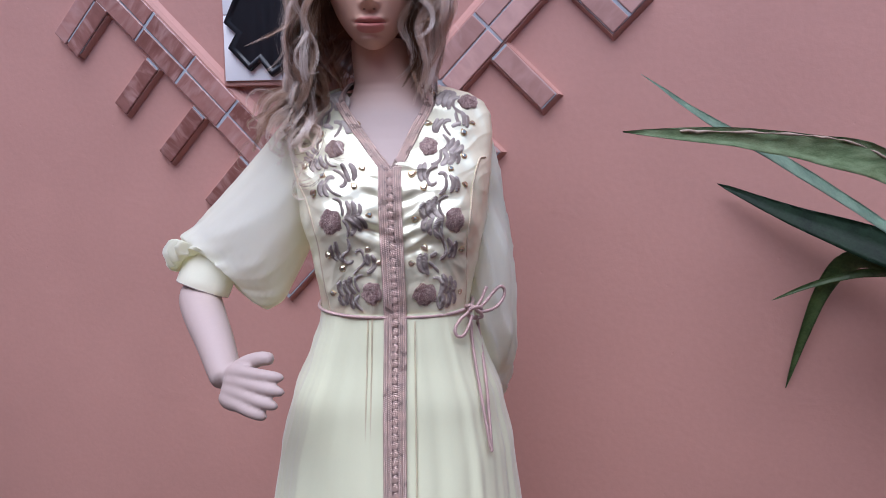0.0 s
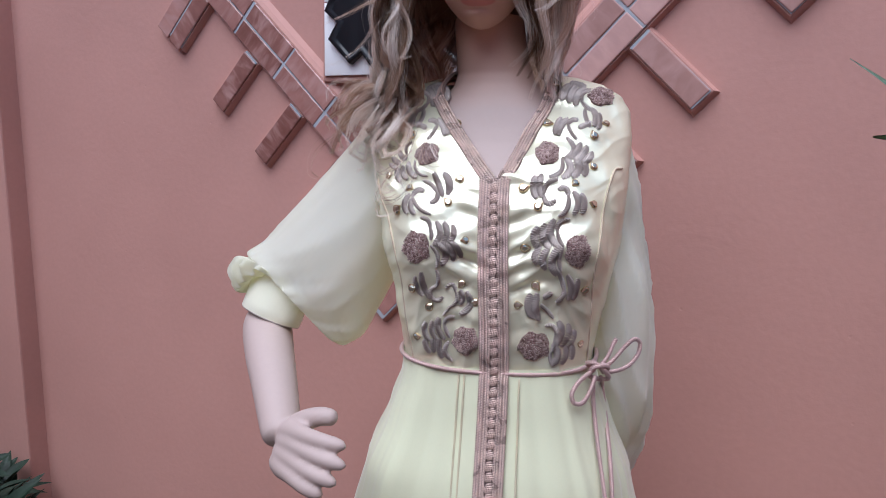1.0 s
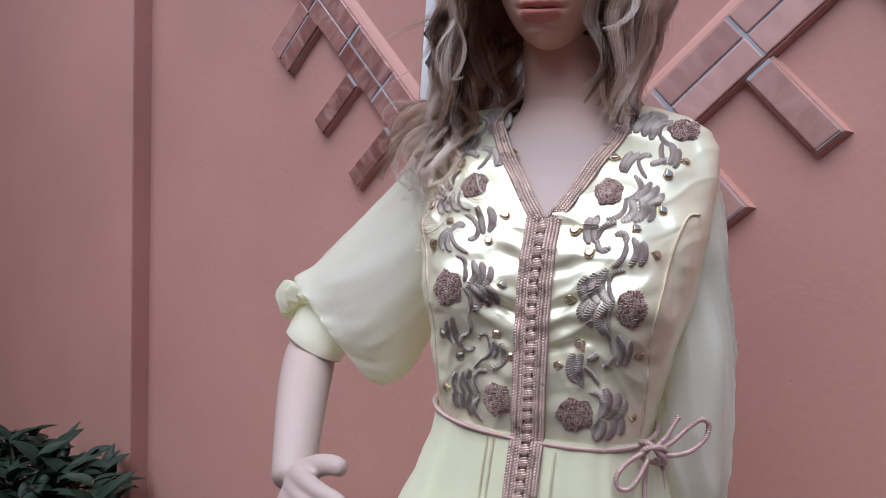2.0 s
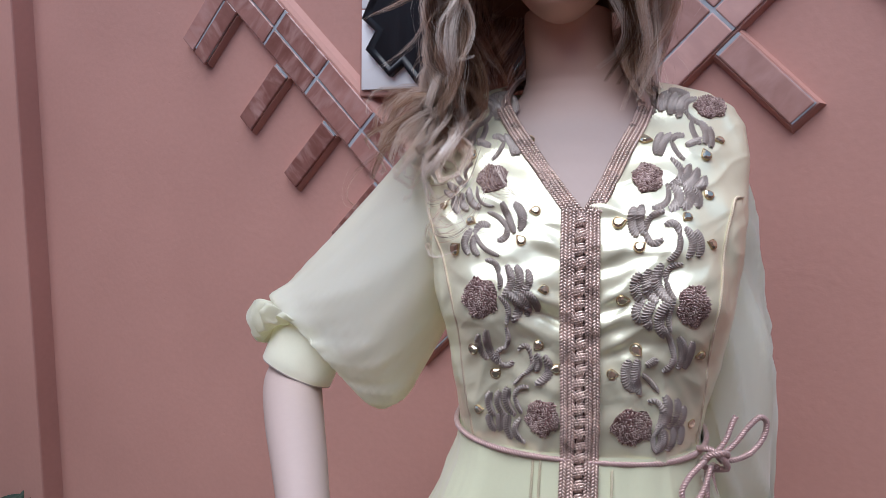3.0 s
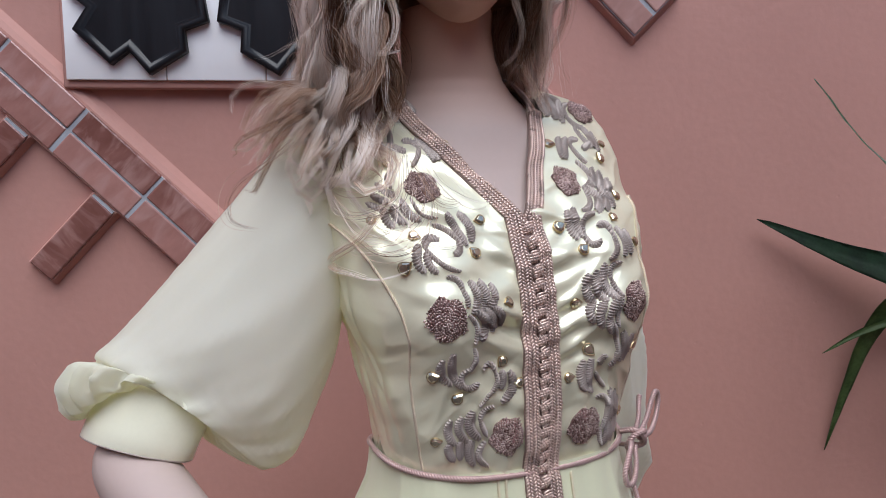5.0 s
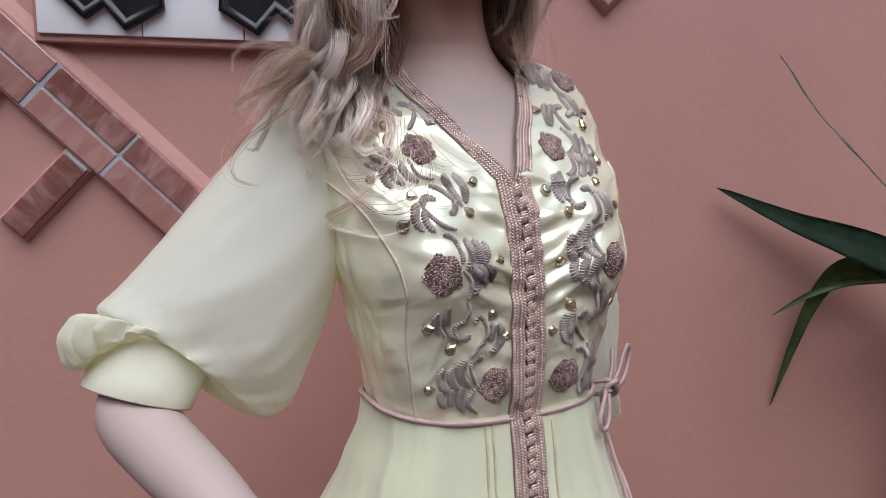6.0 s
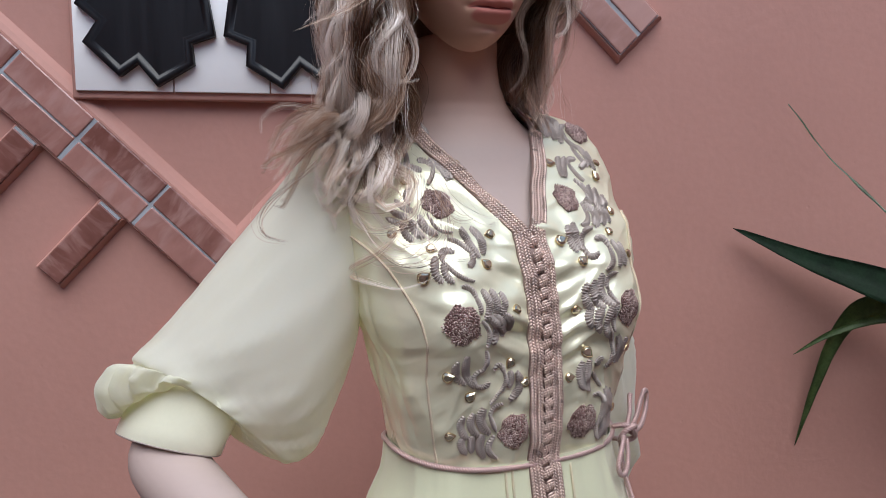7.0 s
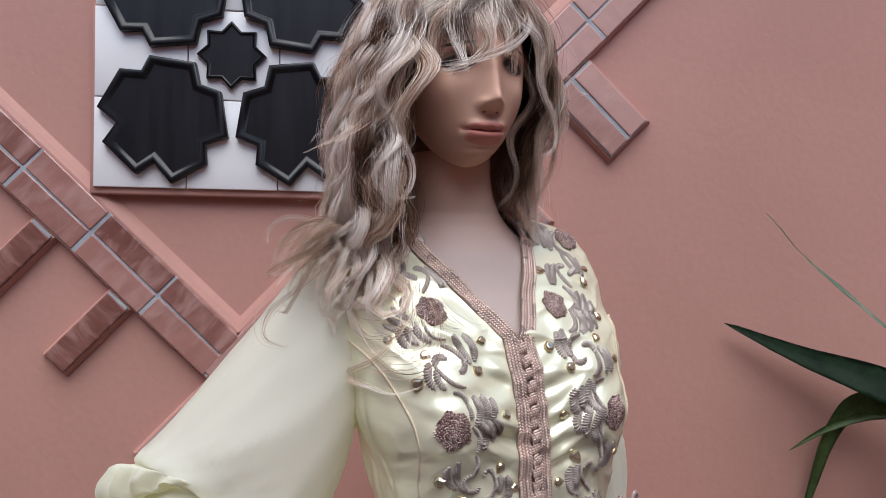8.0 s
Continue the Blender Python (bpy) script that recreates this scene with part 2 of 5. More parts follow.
def tube(bm, path, radius, sides=8, cap=True):
    """A round tube along points; radius: a number or a function of 0..1."""
    path = [Vector(p) for p in path]
    n = len(path)
    rows, side = [], None
    for i, p in enumerate(path):
        d = (path[min(i + 1, n - 1)] - path[max(i - 1, 0)]).normalized()
        if side is None:
            side = d.orthogonal().normalized()
        side = (side - d * side.dot(d)).normalized()
        up = d.cross(side)
        r = radius(i / (n - 1)) if callable(radius) else radius
        rows.append([p + (side * math.cos(a) + up * math.sin(a)) * r for a in (2 * math.pi * k / sides for k in range(sides))])
    grid(bm, rows, close=True, cap=cap)


def smooth_path(points, n):
    """n points of a Catmull-Rom curve through the given ones."""
    p = [Vector(q) for q in points]
    p = [p[0] * 2 - p[1]] + p + [p[-1] * 2 - p[-2]]
    out, spans = [], len(p) - 3
    for i in range(n):
        x = i / (n - 1) * spans
        k = min(int(x), spans - 1)
        t = x - k
        a, b, c, d = p[k:k + 4]
        out.append(0.5 * (2 * b + (c - a) * t + (2 * a - 5 * b + 4 * c - d) * t * t + (3 * b - a - 3 * c + d) * t ** 3))
    return out

# ---- the patio: ground, walls ----
WALL = 0.60
PIER = -1.830
bm = bmesh.new()
box(bm, -3.2, 2.4, -2.6, 0.9, -0.12, 0.0)
tagged(part("floor", bm, FLOOR, None, "", False), "dark brown patio floor, unseen, toned to cut bounced light", "floor", kind="structure")


def plaster_wall(name, x0, x1, y0, y1, z1, label):
    bm = bmesh.new()
    box(bm, x0, x1, y0, y1, 0, z1, 0.006, 2)
    return tagged(part(name, bm, PLASTER, None, "", False), label, "wall", kind="structure")


wall = plaster_wall("wall_north", PIER - 0.3, 2.4, WALL, WALL + 0.22, 3.0, "salmon-painted plaster wall with small pits")
plaster_wall("wall_pier", -3.2, PIER, WALL - 0.065, WALL + 0.16, 3.0, "salmon-painted plaster pier standing proud of the wall")
# Unseen walls added to enclose the patio; their heights shape the daylight.
plaster_wall("unseen_wall_east", 2.4, 2.6, -2.8, WALL + 0.22, 3.5, "unseen salmon plaster side wall, height set for the light")
plaster_wall("unseen_wall_west", -3.4, -3.2, -2.8, WALL + 0.22, 4.2, "unseen salmon plaster side wall, height set for the light")
plaster_wall("unseen_wall_south", -3.2, 2.4, -2.8, -2.6, 2.9, "unseen salmon plaster wall closing the patio, height set for the light")
# ---- the dressed figure's shape, in its own frame: u to its left, v to its back ----
def lerp_table(z, table):
    """Smooth value of a table of (z, value) rows, z rising."""
    if z <= table[0][0]:
        return table[0][1]
    for (z0, a), (z1, b) in zip(table, table[1:]):
        if z <= z1:
            k = (z - z0) / (z1 - z0)
            k = k * k * (3 - 2 * k) * 0.5 + k * 0.5
            return a + (b - a) * k
    return table[-1][1]


HALF = [(0.02, 0.40), (0.40, 0.312), (0.72, 0.217), (0.85, 0.200), (0.94, 0.179), (1.02, 0.148), (1.07, 0.129), (1.096, 0.1245), (1.12, 0.127), (1.18, 0.138), (1.25, 0.155), (1.32, 0.165), (1.38, 0.170), (1.41, 0.169), (1.43, 0.159), (1.447, 0.135), (1.457, 0.104), (1.464, 0.070)]
FRONT = [(0.02, -0.27), (0.40, -0.185), (0.72, -0.115), (0.94, -0.068), (1.05, -0.042), (1.096, -0.030), (1.13, -0.036), (1.19, -0.037), (1.25, -0.034), (1.29, -0.023), (1.324, -0.005), (1.38, 0.039), (1.425, 0.083), (1.45, 0.115), (1.464, 0.138)]
SIDE = [(0.02, 0.08), (1.0, 0.075), (1.10, 0.075), (1.25, 0.090), (1.36, 0.115), (1.43, 0.140), (1.464, 0.150)]
BACK = [(0.02, 0.36), (0.40, 0.31), (0.80, 0.235), (0.94, 0.190), (1.08, 0.120), (1.2, 0.152), (1.33, 0.200), (1.40, 0.21), (1.44, 0.185), (1.464, 0.160)]
MID = 0.008


def bust(u, z):
    up = 0.085 if z > 1.245 else 0.05
    return 0.024 * math.exp(-((abs(u - MID) - 0.098) / 0.048) ** 2 - ((z - 1.245) / up) ** 2)


def front(u, z):
    """Depth of the garment's front at a place across and up."""
    a, f, s = lerp_table(z, HALF), lerp_table(z, FRONT), lerp_table(z, SIDE)
    q = min(0.9999, abs(u - MID) / a)
    p = 2.8
    return s - (s - f) * (1 - q ** p) ** (1 / p) - bust(u, z)


FIGURE = pose(0.005, -0.015, 0, 0, 0, 17.5)


def section(z, angle, inset=0.0):
    """A point of the garment's outline at a height; angle 0 is its left side, -90 degrees the front."""
    a, s = lerp_table(z, HALF) - inset, lerp_table(z, SIDE)
    c, d = math.cos(angle), math.sin(angle)
    p = 2.8
    u = MID - 0.035 * max(0.0, 1.0 - z) + a * math.copysign(abs(c) ** (2 / p), c)
    reach = (s - lerp_table(z, FRONT) if d < 0 else lerp_table(z, BACK) - s) - inset
    v = s + reach * math.copysign(abs(d) ** (2 / p), d)
    if d < 0:
        v -= bust(u, z) * min(1.0, -d * 2)
    return u, v


def ridge(x, y, z):
    """Sharp-crested folds, 0 to 1."""
    k = 1 - abs(noise.noise(Vector((x, y, z)))) * 2.4
    return max(0.0, k) ** 2


def s_of(u):
    return 1.0 if u > MID else -1.0


def creases(u, z):
    """Relief of the pulled satin: folds fanning out from the placket, loose folds to the waist."""
    x, h = abs(u - MID), 3.0 if u > MID else 8.0
    near = math.exp(-((x - 0.036) / 0.036) ** 2)
    fan = 0.0100 * math.exp(-((x - 0.038) / 0.030) ** 2 - ((z - 1.235) / 0.075) ** 2) * noise.noise(Vector((x * 9, (z - 0.35 * x) * 62, 2.0 + (u > MID) * 7)))
    fan += 0.0036 * near * ridge(x * 10, (z - 0.55 * x - 2.5 * x * x) * 48, h) * math.exp(-((z - 1.25) / 0.07) ** 2)
    wide = 0.0050 * noise.noise(Vector((u * 14, z * 24, 5))) * math.exp(-((z - 1.29) / 0.08) ** 2)
    wide += 0.0052 * ridge((u + 0.5 * z) * 15, (z - 0.5 * x) * 24, h + 1) * math.exp(-((z - 1.335) / 0.055) ** 2)
    loose = 0.0075 * noise.noise(Vector((u * 42, z * 7, 9))) * math.exp(-((z - 1.10) / 0.06) ** 2)
    loose += 0.0042 * ridge((u + 0.10 * z * (1 if u > MID else -1)) * 30, z * 6, h + 2) * math.exp(-((z - 1.13) / 0.055) ** 2)
    side = 0.008 * noise.noise(Vector((x * 36 + z * 14, z * 7, 3 + h))) * math.exp(-((x - 0.137) / 0.024) ** 2)
    side += 0.004 * ridge((x + 0.3 * z) * 26, z * 9, h + 5) * math.exp(-((x - 0.135) / 0.024) ** 2 - ((z - 1.19) / 0.08) ** 2)
    small = 0.0034 * noise.noise(Vector(((u + 0.6 * z) * 34, (z - 0.4 * u) * 52, 12))) * (0.4 + 0.6 * math.exp(-((z - 1.24) / 0.10) ** 2))
    tight = 0.0022 * ridge((u * s_of(u) + 0.8 * z) * 40, (z - 0.3 * x) * 16, h + 7) * math.exp(-((x - 0.085) / 0.05) ** 2 - ((z - 1.17) / 0.06) ** 2)
    return fan + wide + loose + side + small + tight


def side_folds(v, z):
    """Loose folds that hang from the armhole to the waist."""
    soft = math.exp(-((z - 1.19) / 0.11) ** 2)
    return soft * (0.007 * noise.noise(Vector(((v + 0.35 * z) * 26, z * 6, 1.5))) + 0.006 * ridge((v - 0.25 * z) * 22, z * 7, 4.5) - 0.005)


def skin_of(u, z, off=0.0):
    """The garment's front surface with its creases, off metres in front of it."""
    return Vector((u, front(u, z) - creases(u, z) - off, z))


def neck_open(u, v, z):
    """True inside the neckline's opening."""
    x = abs(u - 0.007 if z < 1.36 else u - 0.0)
    if v < 0.125:
        return z > 1.318 + x * 1.32 and x < 0.085
    return z > 1.452 and x < 0.085


dress = thing("dress", FIGURE, "pale yellow satin dress with mauve embroidery on a mannequin", "dress")

# bodice
bm = bmesh.new()
rows = []
for i in range(200):
    z = 1.091 + (1.464 - 1.091) * i / 199
    row = []
    for k in range(330):
        u, v = section(z, 2 * math.pi * k / 330)
        if v < lerp_table(z, SIDE):
            v -= creases(u, z)
        c = math.cos(2 * math.pi * k / 330)
        u += math.copysign(max(0.0, abs(c) - 0.30) * side_folds(v + 0.3 * math.copysign(1, c), z), c)
        row.append((u, v, z))
    rows.append(row)
grid(bm, rows, close=True)
bmesh.ops.delete(bm, geom=[f for f in bm.faces if neck_open(*f.calc_center_median())], context="FACES")
part("bodice", bm, SATIN, dress, "shiny satin bodice with gathered folds")

# skirt
bm = bmesh.new()
rows = []
for i in range(90):
    z = 1.097 - (1.097 - 0.015) * (i / 89) ** 0.9
    drop = 1.097 - z
    row = []
    for k in range(240):
        a = 2 * math.pi * k / 240
        u, v = section(z, a)
        fold = 0.050 * min(drop + 0.06, 0.6) * (noise.noise(Vector((math.cos(a) * 3.2, math.sin(a) * 3.2, z * 0.4))) + 0.4 * noise.noise(Vector((math.cos(a) * 9, math.sin(a) * 9, z * 0.5 + 4))))
        fold += 0.004 * math.exp(-drop / 0.03)
        row.append((u + math.cos(a) * fold, v + math.sin(a) * fold, z))
    rows.append(row)
grid(bm, rows, close=True)
part("skirt", bm, CREPE, dress, "plain flared skirt")


def ring(c, h, d, n, swell=0.0, waves=0, phase=0.0):
    c, h, d = Vector(c), Vector(h), Vector(d)
    out = []
    for k in range(n):
        a = 2 * math.pi * k / n
        r = 1 + swell * math.sin(waves * a + phase) + swell * 0.7 * math.sin(waves * 1.7 * a + phase * 2.3)
        out.append(c + (h * math.cos(a) + d * math.sin(a)) * r)
    return out


def blend_rings(rings, steps):
    """Smooth rings between the given ones."""
    n = len(rings[0])
    cols = [smooth_path([r[k] for r in rings], steps) for k in range(n)]
    return [[cols[k][i] for k in range(n)] for i in range(steps)]


# bent arm's sleeve: a wide bell, turned under and gathered into a cuff above the elbow
def hoop(outer, inner, depth, lift=(0, 0, 0), n=96):
    """A closed ring through an outer and an inner point; depth points to its front, lift raises front and back."""
    outer, inner, depth, lift = Vector(outer), Vector(inner), Vector(depth), Vector(lift)
    c, h = (outer + inner) / 2, (outer - inner) / 2
    return [c + h * math.cos(a) + depth * math.sin(a) + lift * math.sin(a) ** 2 for a in (2 * math.pi * k / n for k in range(n))]


N = 96
ARM = Vector((0.006, 0.014, 0.0))
CUFF_END = Vector((-0.3465, 0.113, 1.1135)) + ARM
BELL = (((-0.128, 0.125, 1.443), (-0.146, 0.125, 1.215), (0, -0.062, 0), (0, 0, 0)),
        ((-0.184, 0.138, 1.407), (-0.154, 0.118, 1.180), (0, -0.076, 0), (0, 0, 0)),
        ((-0.236, 0.138, 1.348), (-0.180, 0.110, 1.128), (0, -0.082, 0), (0, 0, 0)),
        ((-0.295, 0.134, 1.281), (-0.199, 0.102, 1.094), (0, -0.078, 0.004), (0, 0, 0.004)),
        ((-0.343, 0.127, 1.229), (-0.218, 0.096, 1.080), (0, -0.066, 0.008), (0, 0, 0.010)),
        ((-0.372, 0.118, 1.207), (-0.231, 0.092, 1.077), (0, -0.056, 0.010), (0, 0, 0.014)),
        ((-0.374, 0.119, 1.196), (-0.242, 0.092, 1.084), (0, -0.050, 0.014), (0.002, 0, 0.018)),
        ((-0.390, 0.120, 1.194), (-0.252, 0.092, 1.090), (0, -0.049, 0.018), (0.006, 0, 0.022)),
        ((-0.406, 0.121, 1.170), (-0.262, 0.092, 1.098), (0.006, -0.046, 0.020), (0.006, 0, 0.026)),
        ((-0.398, 0.117, 1.146), (-0.272, 0.090, 1.114), (0.008, -0.040, 0.022), (0.006, 0, 0.034)),
        ((-0.380, 0.115, 1.160), (-0.279, 0.090, 1.138), (0.008, -0.032, 0.014), (0.004, 0, 0.018)),
        ((-0.366, 0.114, 1.178), (-0.284, 0.092, 1.142), (0.008, -0.032, 0.014), (0, 0, 0.004)))
rings = [hoop(Vector(b[0]) + ARM, Vector(b[1]) + ARM, *b[2:]) for b in BELL]
rows = blend_rings(rings, 90)
for i, row in enumerate(rows):
    mid_of = sum(row, Vector()) / N
    s = i / 89
    for k, p in enumerate(row):
        a = 2 * math.pi * k / N
        fold = 0.009 * min(1, 2.5 * s) * max(0.2, 1 - s) * noise.noise(Vector((2.2 * math.cos(a + s), 2.2 * math.sin(a + s), s * 2.2)))
        fold += 0.0045 * min(1, 3 * s) * max(0.0, 1 - 1.4 * s) * ridge(3.4 * math.cos(a + 1.6 * s), 3.4 * math.sin(a + 1.6 * s), s * 1.5 + 3)
        fold += 0.005 * s * noise.noise(Vector((5 * math.cos(a), 5 * math.sin(a), s * 2 + 7)))
        g = math.exp(-((s - 0.74) / 0.15) ** 2)
        fold += g * (0.0052 * math.sin(17 * a + 4 * math.sin(2 * a) + 3 * s) + 0.0060 * noise.noise(Vector((6 * math.cos(a), 6 * math.sin(a), s * 7))))
        fold += 0.0016 * max(0, (s - 0.82) / 0.18) * math.sin(34 * a)
        fold += 0.0034 * max(0, 1 - abs(s - 0.54) / 0.18) * max(0.0, math.sin(a)) * math.sin(30 * a + 5 * math.sin(3 * a) + 2 * s)
        fold += g * 0.0036 * (ridge(8 * math.cos(a), 8 * math.sin(a), s * 9) - 0.4)
        fold += 0.0030 * min(1, 4 * s) * max(0.0, 1 - 1.6 * s) * ridge(5 * math.cos(a + 2 * s), 5 * math.sin(a + 2 * s), s * 3 + 9)
        row[k] = p + (p - mid_of).normalized() * fold * min(1.0, 8 * (1 - s) + 0.15)
bm = bmesh.new()
grid(bm, rows, close=True)
part("sleeve", bm, CHIFFON, dress, "sheer chiffon balloon sleeve gathered at the cuff")

bm = bmesh.new()
CUFF = ((-0.15, 0.93), (0.0, 1.0), (0.3, 1.025), (0.7, 1.02), (1.0, 1.0), (1.02, 0.985), (1.0, 0.965), (0.4, 0.94))
rows = []
for f, k in CUFF:
    c = (Vector((-0.3255, 0.112, 1.1600)) + ARM).lerp(CUFF_END, f)
    h = Vector((-0.0445, 0.013, 0.0205)).lerp(Vector((-0.0495, 0.016, 0.0140)), f) * k
    d = Vector((0.010, -0.044, 0.006)).lerp(Vector((0.006, -0.047, 0.008)), f) * k
    rows.append([p + (p - c) * 0.03 * noise.noise(p * 40) for p in hoop(c + h, c - h, d, (0, 0, 0), 64)])
grid(bm, rows, close=True)
cuff = part("cuff", bm, CUFF_SATIN, dress, "satin cuff band")
bm = bmesh.new()
tube(bm, rows[5] + [rows[5][0]], 0.0008, 5)
part("edging", bm, THREAD, cuff, "thin dark edging thread")

# hanging arm's sleeve
rings = []
for z, u0, u1, v, dv in ((1.430, 0.140, 0.158, 0.142, 0.026), (1.415, 0.134, 0.170, 0.142, 0.040), (1.38, 0.128, 0.184, 0.142, 0.052), (1.27, 0.130, 0.212, 0.138, 0.062), (1.18, 0.132, 0.223, 0.122, 0.070), (1.08, 0.135, 0.232, 0.116, 0.074), (1.02, 0.140, 0.233, 0.118, 0.072), (0.94, 0.145, 0.220, 0.142, 0.062), (0.885, 0.150, 0.205, 0.165, 0.050), (0.875, 0.152, 0.200, 0.172, 0.036)):
    rings.append(ring(((u0 + u1) / 2 - 0.013 * min(1.0, (1.43 - z) / 0.06), v + 0.012, z), ((u1 - u0) / 2, 0, 0), (0, -dv, 0), N))
rows = blend_rings(rings, 70)
for i, row in enumerate(rows):
    for p in row:
        p += Vector((1, -0.8, 0)) * min(1, i / 20) * (0.009 * noise.noise(Vector((p.x * 30, p.y * 26, p.z * 6))) + 0.007 * ridge((p.x + 0.2 * p.z) * 40, p.y * 30, p.z * 4))
bm = bmesh.new()
grid(bm, rows, close=True)
part("sleeve", bm, CHIFFON, dress, "sheer chiffon sleeve hanging straight")
bm = bmesh.new()
rows = [[Vector((0.163 + 0.030 * math.cos(a), 0.184 + 0.030 * math.sin(a), z)) for a in (2 * math.pi * k / 40 for k in range(40))] for z in (0.885, 0.84, 0.838)]
grid(bm, rows, close=True)
part("cuff", bm, SATIN, dress, "satin cuff band")


# ---- braid, seams, buttons ----
def normal_at(u, z):
    e = 0.003
    a = skin_of(u + e, z) - skin_of(u - e, z)
    b = skin_of(u, z + e) - skin_of(u, z - e)
    n = a.cross(b).normalized()
    return n if n.y < 0 else -n


LUMP_V, LUMP_F = [], []
for i, (h, r) in enumerate(((-1, 0.25), (-0.45, 0.85), (0.45, 0.85), (1, 0.25))):
    for k in range(6):
        LUMP_V.append((r * math.cos(k * math.pi / 3), r * math.sin(k * math.pi / 3), h))
for i in range(3):
    for k in range(6):
        LUMP_F.append((i * 6 + k, i * 6 + (k + 1) % 6, i * 6 + 6 + (k + 1) % 6, i * 6 + 6 + k))
LUMP_F += [(5, 4, 3, 2, 1, 0), (18, 19, 20, 21, 22, 23)]


class Lumps:
    """Gathers many small rounded stitches or beads into one mesh."""

    def __init__(self):
        self.v, self.f = [], []

    def add(self, p, along, out, length, thick):
        along = along.normalized()
        side = along.cross(out).normalized()
        out = side.cross(along)
        n = len(self.v)
        for x, y, z in LUMP_V:
            self.v.append(p + side * (x * thick) + out * (y * thick) + along * (z * length))
        self.f += [tuple(i + n for i in f) for f in LUMP_F]

    def mesh(self, name, mat, parent, label=""):
        me = bpy.data.meshes.new(name)
        me.from_pydata(self.v, [], self.f)
        me.materials.append(mat)
        me.shade_smooth()
        ob = new(name, me)
        ob.parent = parent
        return tagged(ob, label)


def braid_strip(points, normals, width, cols, pitch, lumps):
    """Plaited trim: slanted stitches in columns along a path."""
    done, k = 0.0, 0
    for i in range(len(points) - 1):
        a, b = points[i], points[i + 1]
        d = b - a
        n = normals[i]
        across = d.normalized().cross(n).normalized()
        while done < d.length:
            p = a + d.normalized() * done
            for c in range(cols):
                x = (c + 0.5) / cols - 0.5
                slant = 0.9 if c % 2 else -0.9
                q = p + across * (x * width) + d.normalized() * (pitch * 0.5 * (c % 2))
                way = d.normalized() + across * (slant + random.uniform(-0.15, 0.15))
                lumps.add(q + n * 0.0008, way, n, pitch * 0.75, width / cols * 0.44 * random.uniform(0.92, 1.08))
            done += pitch
            k += 1
        done -= d.length


def ribbon(points, normals, width, thick, mat, name, parent, label=""):
    """Flat band that carries a plait."""
    bm = bmesh.new()
    rows = []
    for i, (p, n) in enumerate(zip(points, normals)):
        d = points[min(i + 1, len(points) - 1)] - points[max(i - 1, 0)]
        c = d.normalized().cross(n).normalized()
        rows.append([p + c * (x * width) + n * (h * thick) for x, h in ((-0.5, -1.5), (-0.5, 0.7), (-0.25, 1), (0.25, 1), (0.5, 0.7), (0.5, -1.5))])
    grid(bm, rows)
    return part(name, bm, mat, parent, label)


def front_of(u, z):
    """Front of bodice or skirt."""
    if z > 1.088:
        return skin_of(u, z)
    drop = 1.097 - z
    a = -math.pi / 2 + math.asin(max(-1, min(1, (u - MID) / lerp_table(z, HALF)))) * 0.7
    fold = 0.050 * min(drop + 0.06, 0.6) * (noise.noise(Vector((math.cos(a) * 3.2, math.sin(a) * 3.2, z * 0.4))) + 0.4 * noise.noise(Vector((math.cos(a) * 9, math.sin(a) * 9, z * 0.5 + 4)))) + 0.004 * math.exp(-drop / 0.03)
    return Vector((u, front(u, z) + math.sin(a) * fold, z))


def placket_mid(z):
    return 0.0055 + 0.004 * math.exp(-((z - 1.1) / 0.12) ** 2) - 0.003 * max(0, 1.05 - z)


# placket: two plaited bands with a row of knotted buttons between them
zs = [1.326 - 0.006 * i for i in range(216)]
for s in (-1, 1):
    pts = [front_of(placket_mid(z) + s * 0.0112, z) + Vector((0, -0.003, 0)) for z in zs]
    nor = [Vector((s * 0.12, -1, 0)).normalized()] * len(pts)
    base = ribbon(pts, nor, 0.0138, 0.0016, BRAID_BASE, "placket_band", dress, "rose-gold plaited band")
    lumps = Lumps()
    braid_strip([p + Vector((0, -0.0012, 0)) for p in pts], nor, 0.0140, 4, 0.0031, lumps)
    tagged(lumps.mesh("plait", BRAID, base), kind="stuff")
pts = [front_of(placket_mid(z), z) + Vector((0, -0.0012, 0)) for z in zs]
ribbon(pts, [Vector((0, -1, 0))] * len(pts), 0.011, 0.001, BRAID_BASE, "placket_back", dress, "strip behind the buttons")

knot = Lumps()
for i in range(5):
    a = (i - 2) / 2
    w = math.sqrt(1 - (a * 0.78) ** 2)
    knot.add(Vector((0, -0.0020 - 0.0040 * w, a * 0.0050)), Vector((1, 0, 0.35)), Vector((0, -1, 0.3 * a)), 0.0060 * w, 0.00145)
for i in range(4):
    a = (i - 1.5) / 1.5
    w = math.sqrt(1 - (a * 0.72) ** 2)
    knot.add(Vector((a * 0.0045, -0.0032 - 0.0034 * w, 0.0)), Vector((-0.45, 0, 1)), Vector((0.4 * a, -1, 0)), 0.0052 * w, 0.0011)
first = knot.mesh("knot_button", BRAID, dress, "small knotted cord button")
z, k = 1.316, 0
while z > 0.62:
    p = front_of(placket_mid(z), z) + Vector((0, -0.0022, 0))
    o = first if k == 0 else new("knot_button", first.data)
    o.parent = dress
    o.matrix_local = pose(*p, random.uniform(-6, 6), random.uniform(-10, 10), random.uniform(-6, 6))
    z -= 0.0122
    k += 1

